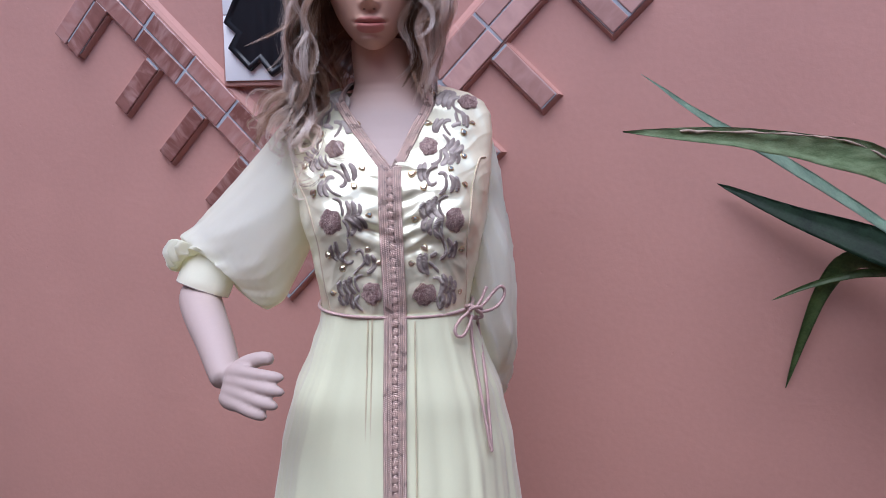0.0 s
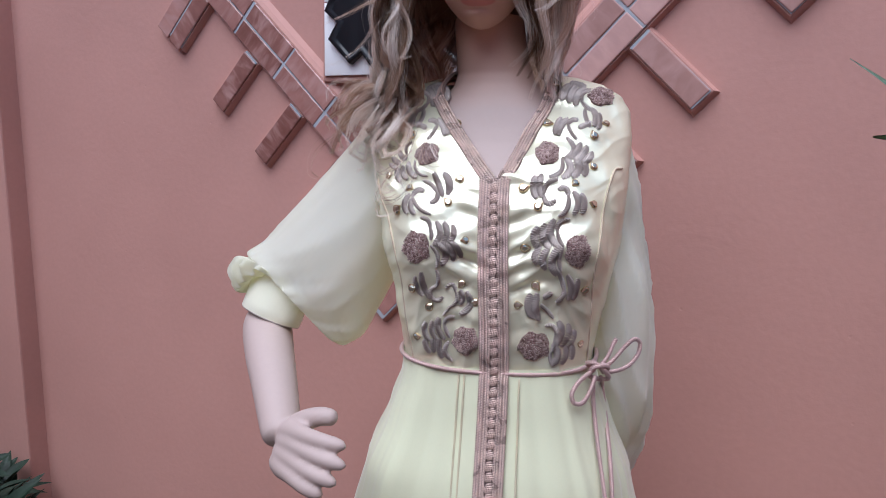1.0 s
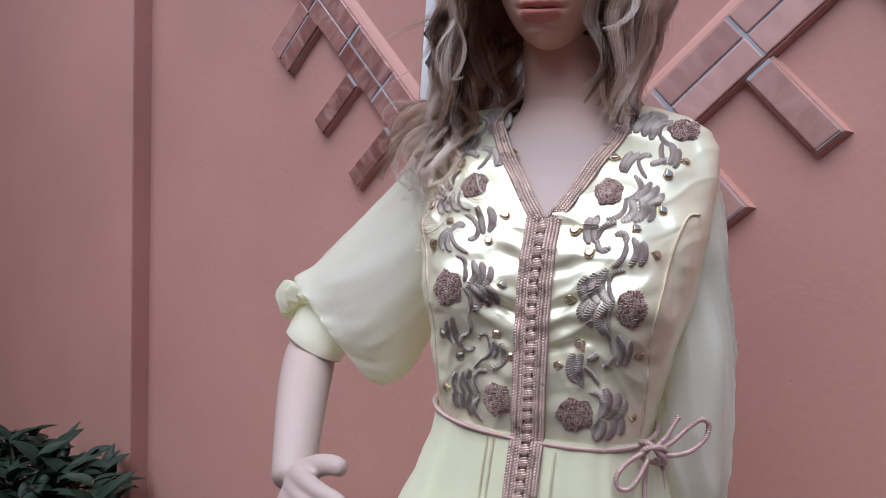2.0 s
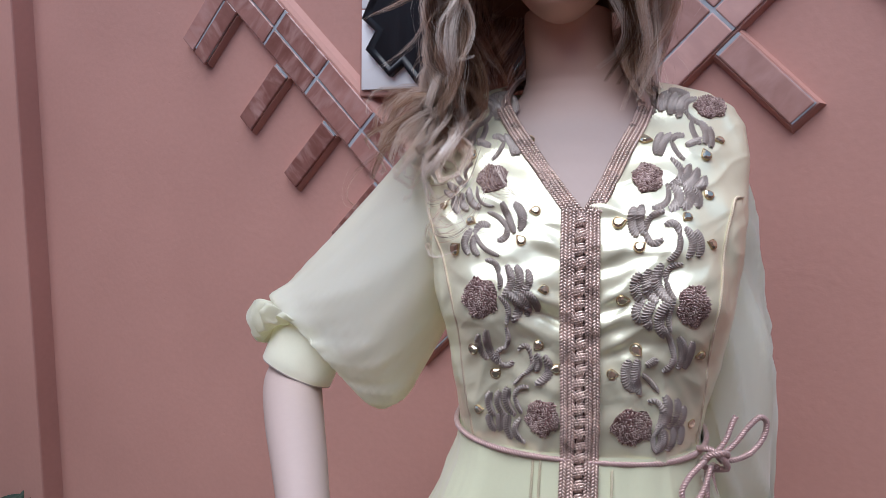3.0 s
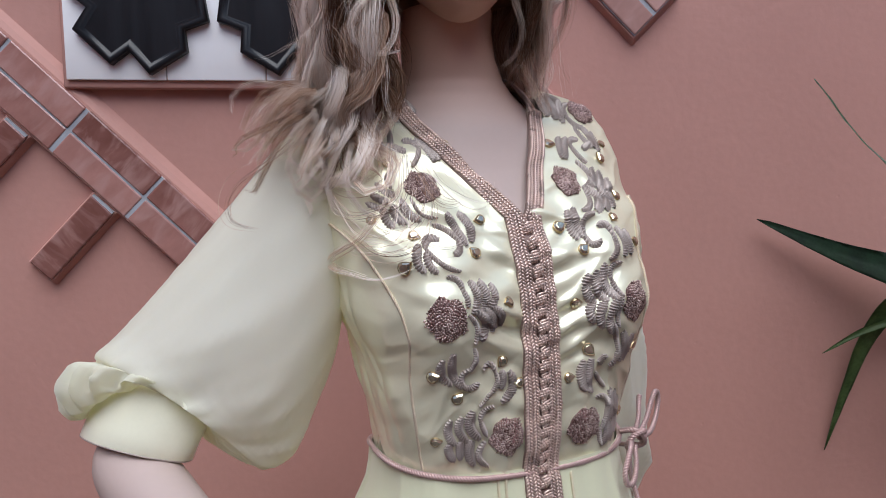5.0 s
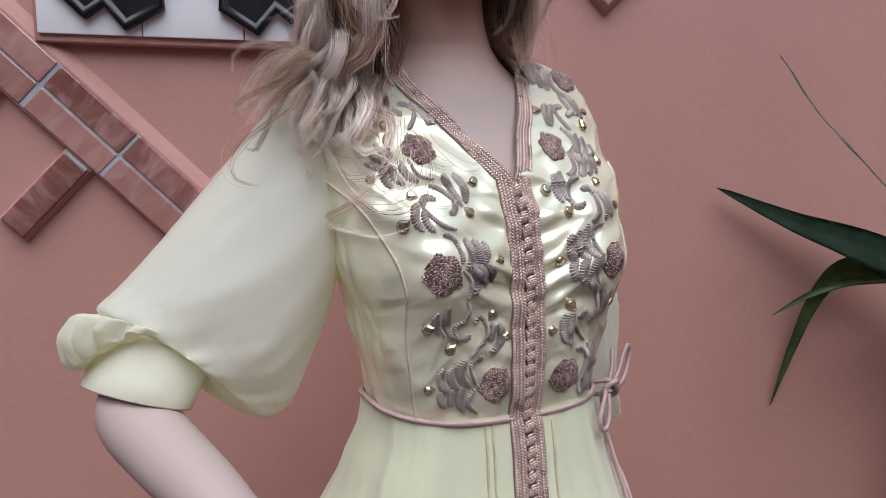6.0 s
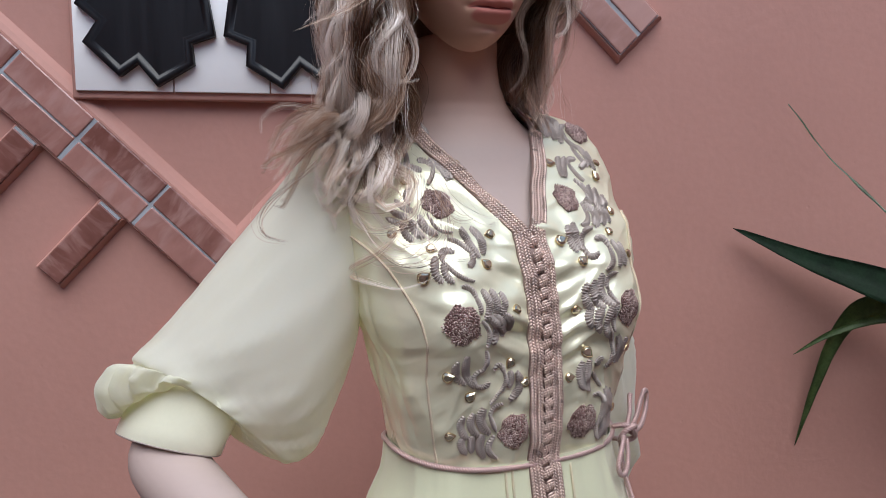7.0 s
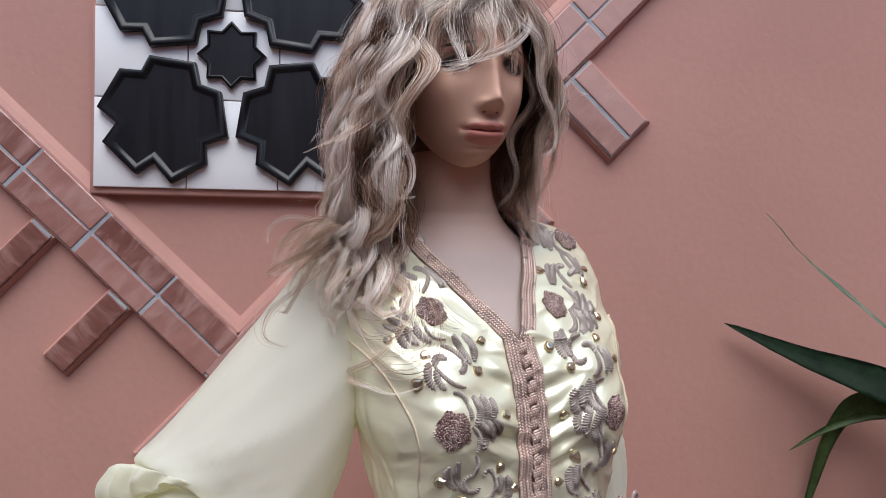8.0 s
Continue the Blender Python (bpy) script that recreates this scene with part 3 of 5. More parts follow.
# collar along the neckline
for s in (-1, 1):
    way = [(0.0085 + s * 0.004, 1.318), (0.0045 + s * 0.026, 1.350), (0.000 + s * 0.047, 1.384), (-0.002 + s * 0.064, 1.410), (-0.004 + s * 0.073, 1.428)]
    pts = [Vector((u, front(u, z) - 0.003, z)) for u, z in [(p.x, p.y) for p in smooth_path([(u, z, 0) for u, z in way], 26)]]
    u, v, z = pts[-1]
    pts += smooth_path([pts[-1], (u, v + 0.022, z + 0.016), (s * 0.066, v + 0.058, 1.462), (s * 0.04, v + 0.09, 1.466), (0, v + 0.10, 1.462)], 22)[1:]
    nor = []
    for i, p in enumerate(pts):
        n = normal_at(p.x, min(p.z, 1.42)) if i < 26 else Vector((s * 0.75, -0.25, 0.6)).lerp(Vector((s * 0.2, 0.7, 0.5)), (i - 25) / 21)
        if i < 26:
            n = (n + Vector((s * 0.25, 0, 0.1)) * (i / 25)).normalized()
        nor.append(n.normalized())
    base = ribbon(pts, nor, 0.0165, 0.0018, BRAID_BASE, "collar_band", dress, "rose-gold plaited collar edge")
    lumps = Lumps()
    braid_strip([p + n * 0.0012 for p, n in zip(pts, nor)], nor, 0.0165, 5, 0.0031, lumps)
    tagged(lumps.mesh("plait", BRAID, base), kind="stuff")


def rope(bm, path, radius, pitch, strands=2, sides=6):
    """Twisted cord along a path."""
    path = [Vector(p) for p in path]
    n = len(path)
    side, acc = None, 0.0
    frames = []
    for i, p in enumerate(path):
        d = (path[min(i + 1, n - 1)] - path[max(i - 1, 0)]).normalized()
        if side is None:
            side = d.orthogonal().normalized()
        side = (side - d * side.dot(d)).normalized()
        if i:
            acc += (p - path[i - 1]).length
        frames.append((p, side, d.cross(side), acc))
    for k in range(strands):
        pts = []
        for p, a, b, s in frames:
            w = 2 * math.pi * (s / pitch + k / strands)
            pts.append(p + (a * math.cos(w) + b * math.sin(w)) * radius * 0.52)
        tube(bm, pts, radius * 0.50, sides)


def dense(points, gap):
    total = sum((Vector(b) - Vector(a)).length for a, b in zip(points, points[1:]))
    return smooth_path(points, max(8, int(total / gap)))


# seams marked with thin twisted cord
for s in (-1, 1):
    way = [(0.168, 1.326), (0.150, 1.302), (0.132, 1.267), (0.1195, 1.222), (0.1145, 1.169), (0.110, 1.135), (0.104, 1.098)]
    if s > 0:
        way = [(0.150, 1.3375), (0.138, 1.333), (0.1265, 1.298), (0.1207, 1.260), (0.1145, 1.214), (0.1135, 1.150), (0.112, 1.098)]
    pts = []
    for u, z in [(p.x, p.y) for p in smooth_path([(u, z, 0) for u, z in way], 60)]:
        x = 0.0095 + s * u
        pts.append(skin_of(x, z) + normal_at(x, z) * 0.0012)
    bm = bmesh.new()
    rope(bm, dense(pts, 0.0010), 0.0016, 0.0050)
    part("seam_cord", bm, SEAM_CORD, dress, "thin twisted cord along the seam")
for u0, u1 in ((-0.0335, -0.052), (-0.0265, -0.043), (0.0400, 0.036)):
    pts = [front_of(u0 + (u1 - u0) * i / 60, 1.092 - 0.5 * i / 60) + Vector((0, -0.0012, 0)) for i in range(61)]
    bm = bmesh.new()
    rope(bm, dense(pts, 0.0014), 0.0017, 0.0050)
    part("seam_cord", bm, SEAM_PIPING, dress, "thin twisted cord along the seam")


# ---- embroidery: padded crescents, beaded flowers, crystal drops; alike on both halves ----
AXIS = 0.0095


def crescent(s, u, z, length, angle, bend, width, fringe=0.13):
    """A padded stitched crescent lying on the bodice; s mirrors it."""
    a = radians(angle)
    dx, dz = math.cos(a), math.sin(a)
    length *= 1.10
    width *= 1.42 if fringe > 0.1 else 1.15
    n = max(30, int(length / 0.00026))
    bm = bmesh.new()
    rows = []
    for i in range(n + 1):
        t = i / n
        x, k = (t - 0.5) * length, bend * (1 - (2 * t - 1) ** 2)
        slope = -bend * 4 * (2 * t - 1) / length
        cu, cz = u + dx * x - dz * k, z + dz * x + dx * k
        ex, ez = dx - dz * slope, dz + dx * slope
        e = math.hypot(ex, ez)
        ex, ez = ex / e, ez / e
        w = width * (0.12 + 0.88 * min(1.0, math.sin(math.pi * (0.05 + 0.9 * t)) * 1.5) ** 0.6)
        row = []
        for j in range(7):
            c = j / 6 * 2 - 1
            wave = math.cos(2 * math.pi * (x + c * width * 0.22 + c * c * width * 0.10) / 0.0021)
            rib = 0.56 + 0.44 * math.copysign(abs(wave) ** 0.6, wave)
            reach = w * 0.5 * (1 - fringe + fringe * wave)
            h = (0.0032 if fringe > 0.1 else 0.0034) * (1 - c * c) ** 0.4 * rib
            pu, pz = AXIS + s * (cu - ez * c * reach), cz + ex * c * reach
            if pz > 1.463:
                pz = 1.463
            row.append(skin_of(pu, pz) + normal_at(pu, min(pz, 1.45)) * (h + 0.0002))
        rows.append(row)
    grid(bm, rows)
    return bm


def spray(s, leaves, stems):
    for g in leaves:
        part("stitched_leaf", crescent(s, *g), THREAD, dress)
    for g in stems:
        part("stitched_stem", crescent(s, *g, fringe=0.05), THREAD, dress)


def flower(s, u, z, ru, rz):
    """A raised round flower covered in short glass beads."""
    bm = bmesh.new()
    rows = []
    for i in range(7):
        r = (i + 0.02) / 6
        row = []
        for k in range(28):
            a = 2 * math.pi * k / 28
            wob = 1 + 0.07 * math.sin(5 * a + u * 90) + 0.05 * math.sin(8 * a + z * 50)
            pu, pz = AXIS + s * (u + ru * r * wob * math.cos(a)), min(1.462, z + rz * r * wob * math.sin(a))
            row.append(skin_of(pu, pz) + normal_at(pu, min(pz, 1.45)) * (0.0032 * math.sqrt(max(0.0, 1.02 - r * r))))
        rows.append(row)
    grid(bm, rows, close=True, cap=True)
    pad = part("beaded_flower", bm, BEAD_GROUND, dress, "round flower of copper and rose glass beads")
    beads = Lumps()
    rnd = random.Random(int(u * 1e4) + s)
    for k in range(220):
        r, a = math.sqrt((k + 0.5) / 220), k * 2.39996
        wob = 1 + 0.07 * math.sin(5 * a + u * 90) + 0.05 * math.sin(8 * a + z * 50)
        pu, pz = AXIS + s * (u + ru * r * wob * math.cos(a)), min(1.462, z + rz * r * wob * math.sin(a))
        n = normal_at(pu, min(pz, 1.45))
        t = a + (rnd.uniform(-0.6, 0.6) if r > 0.8 else rnd.uniform(0, 3.14))
        way = Vector((math.cos(t) * s, 0, math.sin(t))) + n * rnd.uniform(-0.08, 0.08)
        beads.add(skin_of(pu, pz) + n * (0.0034 * math.sqrt(max(0.0, 1.05 - r * r)) + 0.0003), way, n, rnd.uniform(0.0011, 0.0017), 0.00098)
    tagged(beads.mesh("bead_cover", BEAD, pad), kind="stuff")


def teardrop(m, size, crystal_only=False):
    """A drop-shaped crystal in a gold setting; its point towards +x."""
    def outline(k, r):
        a = 2 * math.pi * k / 20
        x = math.cos(a)
        pinch = 1 - 0.80 * max(0.0, x) ** 1.4
        return ((x * (1.35 if x > 0 else 1.0)) * r, math.sin(a) * pinch * r)
    bm = bmesh.new()
    rows = [[(*(c for c in (outline(k, r)[0],)), -h, outline(k, r)[1]) for k in range(20)] for r, h in ((size, 0.0), (size, size * 0.34), (size * 0.95, size * 0.42), (size * 0.90, size * 0.38))]
    grid(bm, rows, close=True)
    setting = part("rhinestone", bm, GOLD, dress, "drop-shaped champagne crystal in a gold setting")
    setting.matrix_local = m
    bm = bmesh.new()
    rows = [[(outline(k, r)[0], -h, outline(k, r)[1]) for k in range(0, 20, 2)] for r, h in ((size * 0.93, size * 0.38), (size * 0.62, size * 0.66), (size * 0.52, size * 0.68))]
    grid(bm, rows, close=True, cap=True)
    part("crystal", bm, GEM, setting, "", False)


def gems(s, places):
    """Crystal drops; turn is where the point looks, 0 to the wearer's left and 90 up."""
    for u, z, turn, size in places:
        x = AXIS + s * u
        n = normal_at(x, min(z, 1.45))
        m = Matrix.Translation(skin_of(x, z) + n * 0.0003) @ (-n).to_track_quat("Y", "Z").to_matrix().to_4x4() @ pose(0, 0, 0, 0, -(turn if s > 0 else 180 - turn), 0)
        teardrop(m, size * 1.12)


# shoulder, wearer's left
for s in (1, -1):
    spray(s, ((0.0809, 1.4350, 0.0220, -114, -0.0031, 0.0083), (0.0896, 1.4323, 0.0234, -111, -0.0025, 0.0082), (0.1004, 1.4293, 0.0260, -118, -0.0053, 0.0082), (0.0966, 1.4455, 0.0200, -14, 0.0016, 0.0063)), ((0.1078, 1.4292, 0.0197, -123, -0.0069, 0.0054), (0.1083, 1.4159, 0.0155, -40, -0.0014, 0.0047)))
    flower(s, 0.1267, 1.4295, 0.0167, 0.0125)
    if s > 0:
        gems(1, ((0.0640, 1.4480, -36, 0.0058),))
# upper chest, wearer's left
for s in (1, -1):
    spray(s, ((0.0714, 1.3893, 0.0206, -110, -0.0022, 0.0064), (0.0775, 1.3883, 0.0222, -119, -0.0031, 0.0064), (0.1142, 1.4009, 0.0213, -87, 0.0045, 0.0066), (0.1214, 1.3959, 0.0193, -96, 0.0017, 0.0059)), ((0.0894, 1.3942, 0.0132, -157, -0.0036, 0.0052), (0.0885, 1.3826, 0.0197, -58, -0.0015, 0.0044), (0.1080, 1.4009, 0.0224, -76, -0.0023, 0.0052), (0.1038, 1.3909, 0.0154, 22, -0.0000, 0.0058)))
    gems(s, ((0.0573, 1.3936, -14, 0.0053), (0.1312, 1.3932, 178, 0.0044), (0.1150, 1.3779, 104, 0.0050)))
# chest, wearer's left
spray(1, ((0.0900, 1.3594, 0.0231, -133, 0.0033, 0.0068), (0.0981, 1.3566, 0.0213, -135, 0.0032, 0.0068), (0.1055, 1.3512, 0.0166, -138, 0.0028, 0.0068), (0.0776, 1.3390, 0.0215, -100, 0.0086, 0.0072), (0.0889, 1.3389, 0.0197, -100, 0.0070, 0.0073), (0.1000, 1.3375, 0.0153, -85, 0.0040, 0.0067)), ((0.0793, 1.3624, 0.0238, -98, 0.0108, 0.0056), (0.0681, 1.3397, 0.0244, -124, 0.0081, 0.0048)))
flower(1, 0.0583, 1.3560, 0.0142, 0.0135)
gems(1, ((0.1136, 1.3401, 121, 0.0046),))
# above the bust, wearer's left
spray(1, ((0.0463, 1.3161, 0.0235, -86, -0.0036, 0.0071), (0.0531, 1.3181, 0.0241, -88, -0.0037, 0.0071), (0.0888, 1.2994, 0.0236, -89, 0.0060, 0.0058), (0.0980, 1.2983, 0.0204, -88, 0.0040, 0.0058)), ((0.0632, 1.3163, 0.0228, -132, -0.0059, 0.0053), (0.0621, 1.3049, 0.0142, -24, -0.0070, 0.0058), (0.0773, 1.3098, 0.0129, -31, 0.0062, 0.0065), (0.0780, 1.2958, 0.0234, -115, 0.0047, 0.0052)))
gems(1, ((0.0308, 1.3148, 18, 0.0055), (0.0488, 1.2942, 37, 0.0050), (0.0912, 1.3212, -142, 0.0044), (0.1125, 1.2972, 153, 0.0044)))
# bust, wearer's left
spray(1, ((0.0519, 1.2589, 0.0240, -82, -0.0067, 0.0075), (0.0611, 1.2616, 0.0261, -77, -0.0062, 0.0075), (0.0718, 1.2651, 0.0289, -78, -0.0085, 0.0075), (0.0515, 1.2376, 0.0165, -98, -0.0052, 0.0063), (0.0608, 1.2351, 0.0218, -96, -0.0057, 0.0069), (0.0741, 1.2336, 0.0315, -100, -0.0079, 0.0074)), ((0.0786, 1.2730, 0.0190, -131, -0.0058, 0.0052), (0.0757, 1.2589, 0.0154, -64, -0.0019, 0.0046), (0.0775, 1.2365, 0.0257, -94, -0.0033, 0.0046)))
flower(1, 0.0949, 1.2450, 0.0140, 0.0185)
gems(1, ((0.0343, 1.2476, 7, 0.0049),))
# under the bust, wearer's left
spray(1, ((0.0842, 1.2013, 0.0290, -87, 0.0049, 0.0064), (0.0934, 1.1988, 0.0262, -101, 0.0015, 0.0065), (0.0450, 1.1779, 0.0274, -83, -0.0056, 0.0071), (0.0518, 1.1771, 0.0309, -86, -0.0039, 0.0071)), ((0.0754, 1.2115, 0.0294, -69, 0.0019, 0.0052), (0.0764, 1.1910, 0.0159, -122, 0.0031, 0.0059), (0.0610, 1.1924, 0.0109, 35, -0.0016, 0.0070), (0.0616, 1.1714, 0.0224, -49, 0.0005, 0.0048)))
gems(1, ((0.1056, 1.1973, -164, 0.0044), (0.0484, 1.2021, -46, 0.0052), (0.0274, 1.1782, 2, 0.0044)))
# waist, wearer's left
spray(1, ((0.0718, 1.1435, 0.0296, -100, 0.0074, 0.0072), (0.0818, 1.1412, 0.0259, -108, 0.0055, 0.0073), (0.0896, 1.1358, 0.0200, -108, 0.0040, 0.0068), (0.0704, 1.1159, 0.0235, -96, 0.0050, 0.0073), (0.0808, 1.1163, 0.0212, -99, 0.0043, 0.0074), (0.0906, 1.1180, 0.0186, -88, 0.0024, 0.0068)), ((0.0667, 1.1477, 0.0156, -39, 0.0056, 0.0048), (0.0701, 1.1317, 0.0229, -103, 0.0015, 0.0042), (0.0683, 1.1124, 0.0164, -84, -0.0014, 0.0043)))
flower(1, 0.0475, 1.1277, 0.0186, 0.0176)
gems(1, ((0.1025, 1.1260, 161, 0.0044),))
# chest, wearer's right
spray(1, ((-0.1060, 1.3357, 0.0202, -53, -0.0045, 0.0063), (-0.1154, 1.3325, 0.0164, -64, -0.0045, 0.0063), (-0.1243, 1.3294, 0.0165, -73, -0.0035, 0.0063), (-0.1226, 1.3541, 0.0149, -39, -0.0026, 0.0054), (-0.1297, 1.3465, 0.0120, -30, -0.0013, 0.0053), (-0.1342, 1.3400, 0.0105, -25, -0.0012, 0.0048)), ((-0.0950, 1.3372, 0.0233, -41, -0.0064, 0.0032), (-0.1152, 1.3619, 0.0152, -105, -0.0049, 0.0038)))
flower(1, -0.0908, 1.3549, 0.0153, 0.0134)
gems(1, ((-0.1392, 1.3275, 60, 0.0044),))
# above the bust, wearer's right
spray(1, ((-0.0717, 1.3182, 0.0285, -64, 0.0005, 0.0058), (-0.0637, 1.3191, 0.0237, -75, 0.0054, 0.0069), (-0.1060, 1.2952, 0.0200, -91, -0.0056, 0.0061), (-0.0994, 1.2923, 0.0163, -71, -0.0035, 0.0056)), ((-0.0818, 1.3156, 0.0216, -36, 0.0028, 0.0047), (-0.0765, 1.3038, 0.0128, -122, 0.0047, 0.0057), (-0.0956, 1.3067, 0.0141, -155, -0.0050, 0.0057), (-0.0901, 1.2945, 0.0301, -38, -0.0041, 0.0041)))
gems(1, ((-0.0461, 1.3248, -174, 0.0044), (-0.0584, 1.2976, 132, 0.0046), (-0.1083, 1.3136, -17, 0.0045), (-0.1210, 1.2883, 40, 0.0057)))
# bust, wearer's right
spray(1, ((-0.0716, 1.2628, 0.0242, -93, 0.0066, 0.0061), (-0.0622, 1.2630, 0.0225, -91, 0.0052, 0.0062), (-0.0535, 1.2623, 0.0178, -103, 0.0047, 0.0057), (-0.0675, 1.2383, 0.0257, -74, 0.0097, 0.0068), (-0.0565, 1.2408, 0.0233, -63, 0.0055, 0.0063), (-0.0475, 1.2430, 0.0221, -59, 0.0043, 0.0058)), ((-0.0838, 1.2737, 0.0161, -44, 0.0045, 0.0051), (-0.0771, 1.2618, 0.0128, -81, 0.0020, 0.0046), (-0.0727, 1.2357, 0.0243, -76, 0.0053, 0.0046)))
flower(1, -0.0934, 1.2456, 0.0166, 0.0184)
gems(1, ((-0.0357, 1.2548, 179, 0.0044),))
# under the bust, wearer's right
spray(1, ((-0.0904, 1.1976, 0.0237, -71, -0.0054, 0.0063), (-0.0826, 1.1989, 0.0322, -74, -0.0041, 0.0063), (-0.0419, 1.1852, 0.0158, -91, 0.0026, 0.0060), (-0.0380, 1.1786, 0.0261, -106, 0.0087, 0.0066)), ((-0.0704, 1.2081, 0.0204, -93, 0.0030, 0.0042), (-0.0721, 1.1896, 0.0168, -98, -0.0062, 0.0047), (-0.0693, 1.1835, 0.0127, 13, -0.0031, 0.0053), (-0.0529, 1.1946, 0.0114, -20, 0.0059, 0.0048), (-0.0502, 1.1835, 0.0190, -106, 0.0051, 0.0043), (-0.0572, 1.1690, 0.0138, -129, -0.0001, 0.0032)))
gems(1, ((-0.1012, 1.1927, 19, 0.0052), (-0.0798, 1.1710, 49, 0.0049), (-0.0398, 1.2019, -128, 0.0044), (-0.0232, 1.1801, 173, 0.0044)))
# waist, wearer's right
spray(1, ((-0.0826, 1.1389, 0.0226, -80, -0.0047, 0.0065), (-0.0726, 1.1414, 0.0227, -78, -0.0052, 0.0065), (-0.0634, 1.1455, 0.0258, -77, -0.0059, 0.0071), (-0.0832, 1.1193, 0.0168, -71, -0.0028, 0.0061), (-0.0753, 1.1207, 0.0170, -89, -0.0009, 0.0061), (-0.0653, 1.1186, 0.0235, -84, -0.0033, 0.0066)), ((-0.0545, 1.1552, 0.0166, -136, -0.0048, 0.0043), (-0.0576, 1.1423, 0.0155, -68, -0.0005, 0.0044), (-0.0530, 1.1163, 0.0236, -80, -0.0078, 0.0056)))
flower(1, -0.0351, 1.1321, 0.0157, 0.0172)
gems(1, ((-0.0972, 1.1304, 10, 0.0044),))


# ---- cord belt ----
belt = thing("cord_belt", FIGURE, "dusty rose twisted cord belt tied in a bow at the waist", "belt")
KNOT = Vector((0.134, 0.004, 1.0925))
loop = []
for i in range(140):
    a = 2 * math.pi * i / 140
    u, v = section(1.0945, a)
    c = Vector((u - MID, v - 0.07, 0))
    p = Vector((u, v, 1.0945)) + c.normalized() * 0.0055
    p.z += 0.003 * math.sin(a * 2 + 1)
    loop.append(p)
bm = bmesh.new()
rope(bm, dense(loop + [loop[0]], 0.0014), 0.0030, 0.0085, 3)
part("waist_cord", bm, CORD, belt)
bm = bmesh.new()
K = KNOT + Vector((0, -0.006, 0))
rope(bm, dense([K + Vector(p) for p in ((-0.012, 0.004, 0.006), (-0.004, -0.007, 0.010), (0.008, -0.008, 0.002), (0.014, 0.0, -0.010), (0.004, 0.005, -0.014), (-0.008, -0.004, -0.008), (-0.006, -0.010, 0.004), (0.006, -0.010, 0.008), (0.014, -0.002, 0.004))], 0.0014), 0.0034, 0.0085, 3)
part("knot", bm, CORD, belt)
for name, pts in (("bow_loop", ((0.004, -0.004, 0.0), (0.020, 0.004, 0.012), (0.034, 0.014, 0.026), (0.046, 0.022, 0.034), (0.054, 0.028, 0.028), (0.052, 0.026, 0.014), (0.040, 0.016, 0.002), (0.024, 0.004, -0.002), (0.006, -0.004, -0.002))),
                  ("bow_loop", ((-0.004, -0.004, 0.0), (-0.014, -0.018, -0.003), (-0.024, -0.027, -0.010), (-0.031, -0.032, -0.022), (-0.028, -0.032, -0.033), (-0.018, -0.028, -0.034), (-0.009, -0.020, -0.022), (-0.002, -0.008, -0.006))),
                  ("bow_loop", ((0.004, 0.0, 0.004), (0.014, 0.008, 0.016), (0.020, 0.016, 0.028), (0.024, 0.020, 0.034)))):
    bm = bmesh.new()
    rope(bm, dense([K + Vector(p) for p in pts], 0.0014), 0.0030, 0.0085, 3)
    part(name, bm, CORD, belt)
for way in (((0.139, 1.083), (0.147, 1.050), (0.152, 0.99), (0.155, 0.93), (0.157, 0.878)), ((0.130, 1.081), (0.131, 1.050), (0.137, 1.00), (0.147, 0.935), (0.155, 0.885))):
    pts = [front_of(u, z) + Vector((0, -0.010, 0)) for u, z in way]
    pts[0].y = K.y
    bm = bmesh.new()
    rope(bm, dense(pts, 0.0014), 0.0029, 0.0085, 3)
    part("tail", bm, CORD, belt)


# ---- mannequin: one plain mesh ----
def capsule_path(bm, pts, radii, sides=20):
    """A limb through points with a radius at each, rounded at its ends."""
    path = smooth_path(pts, 28)
    rad = smooth_path([(r, 0, 0) for r in radii], 28)
    tube(bm, path, lambda s: max(0.0015, rad[min(27, round(s * 27))].x) * (min(1.0, math.sqrt(max(0.02, 1 - ((0.5 - min(s, 1 - s)) / 0.5) ** 8)))), sides)


HX, HY, HZ = -0.019, 0.090, 1.626


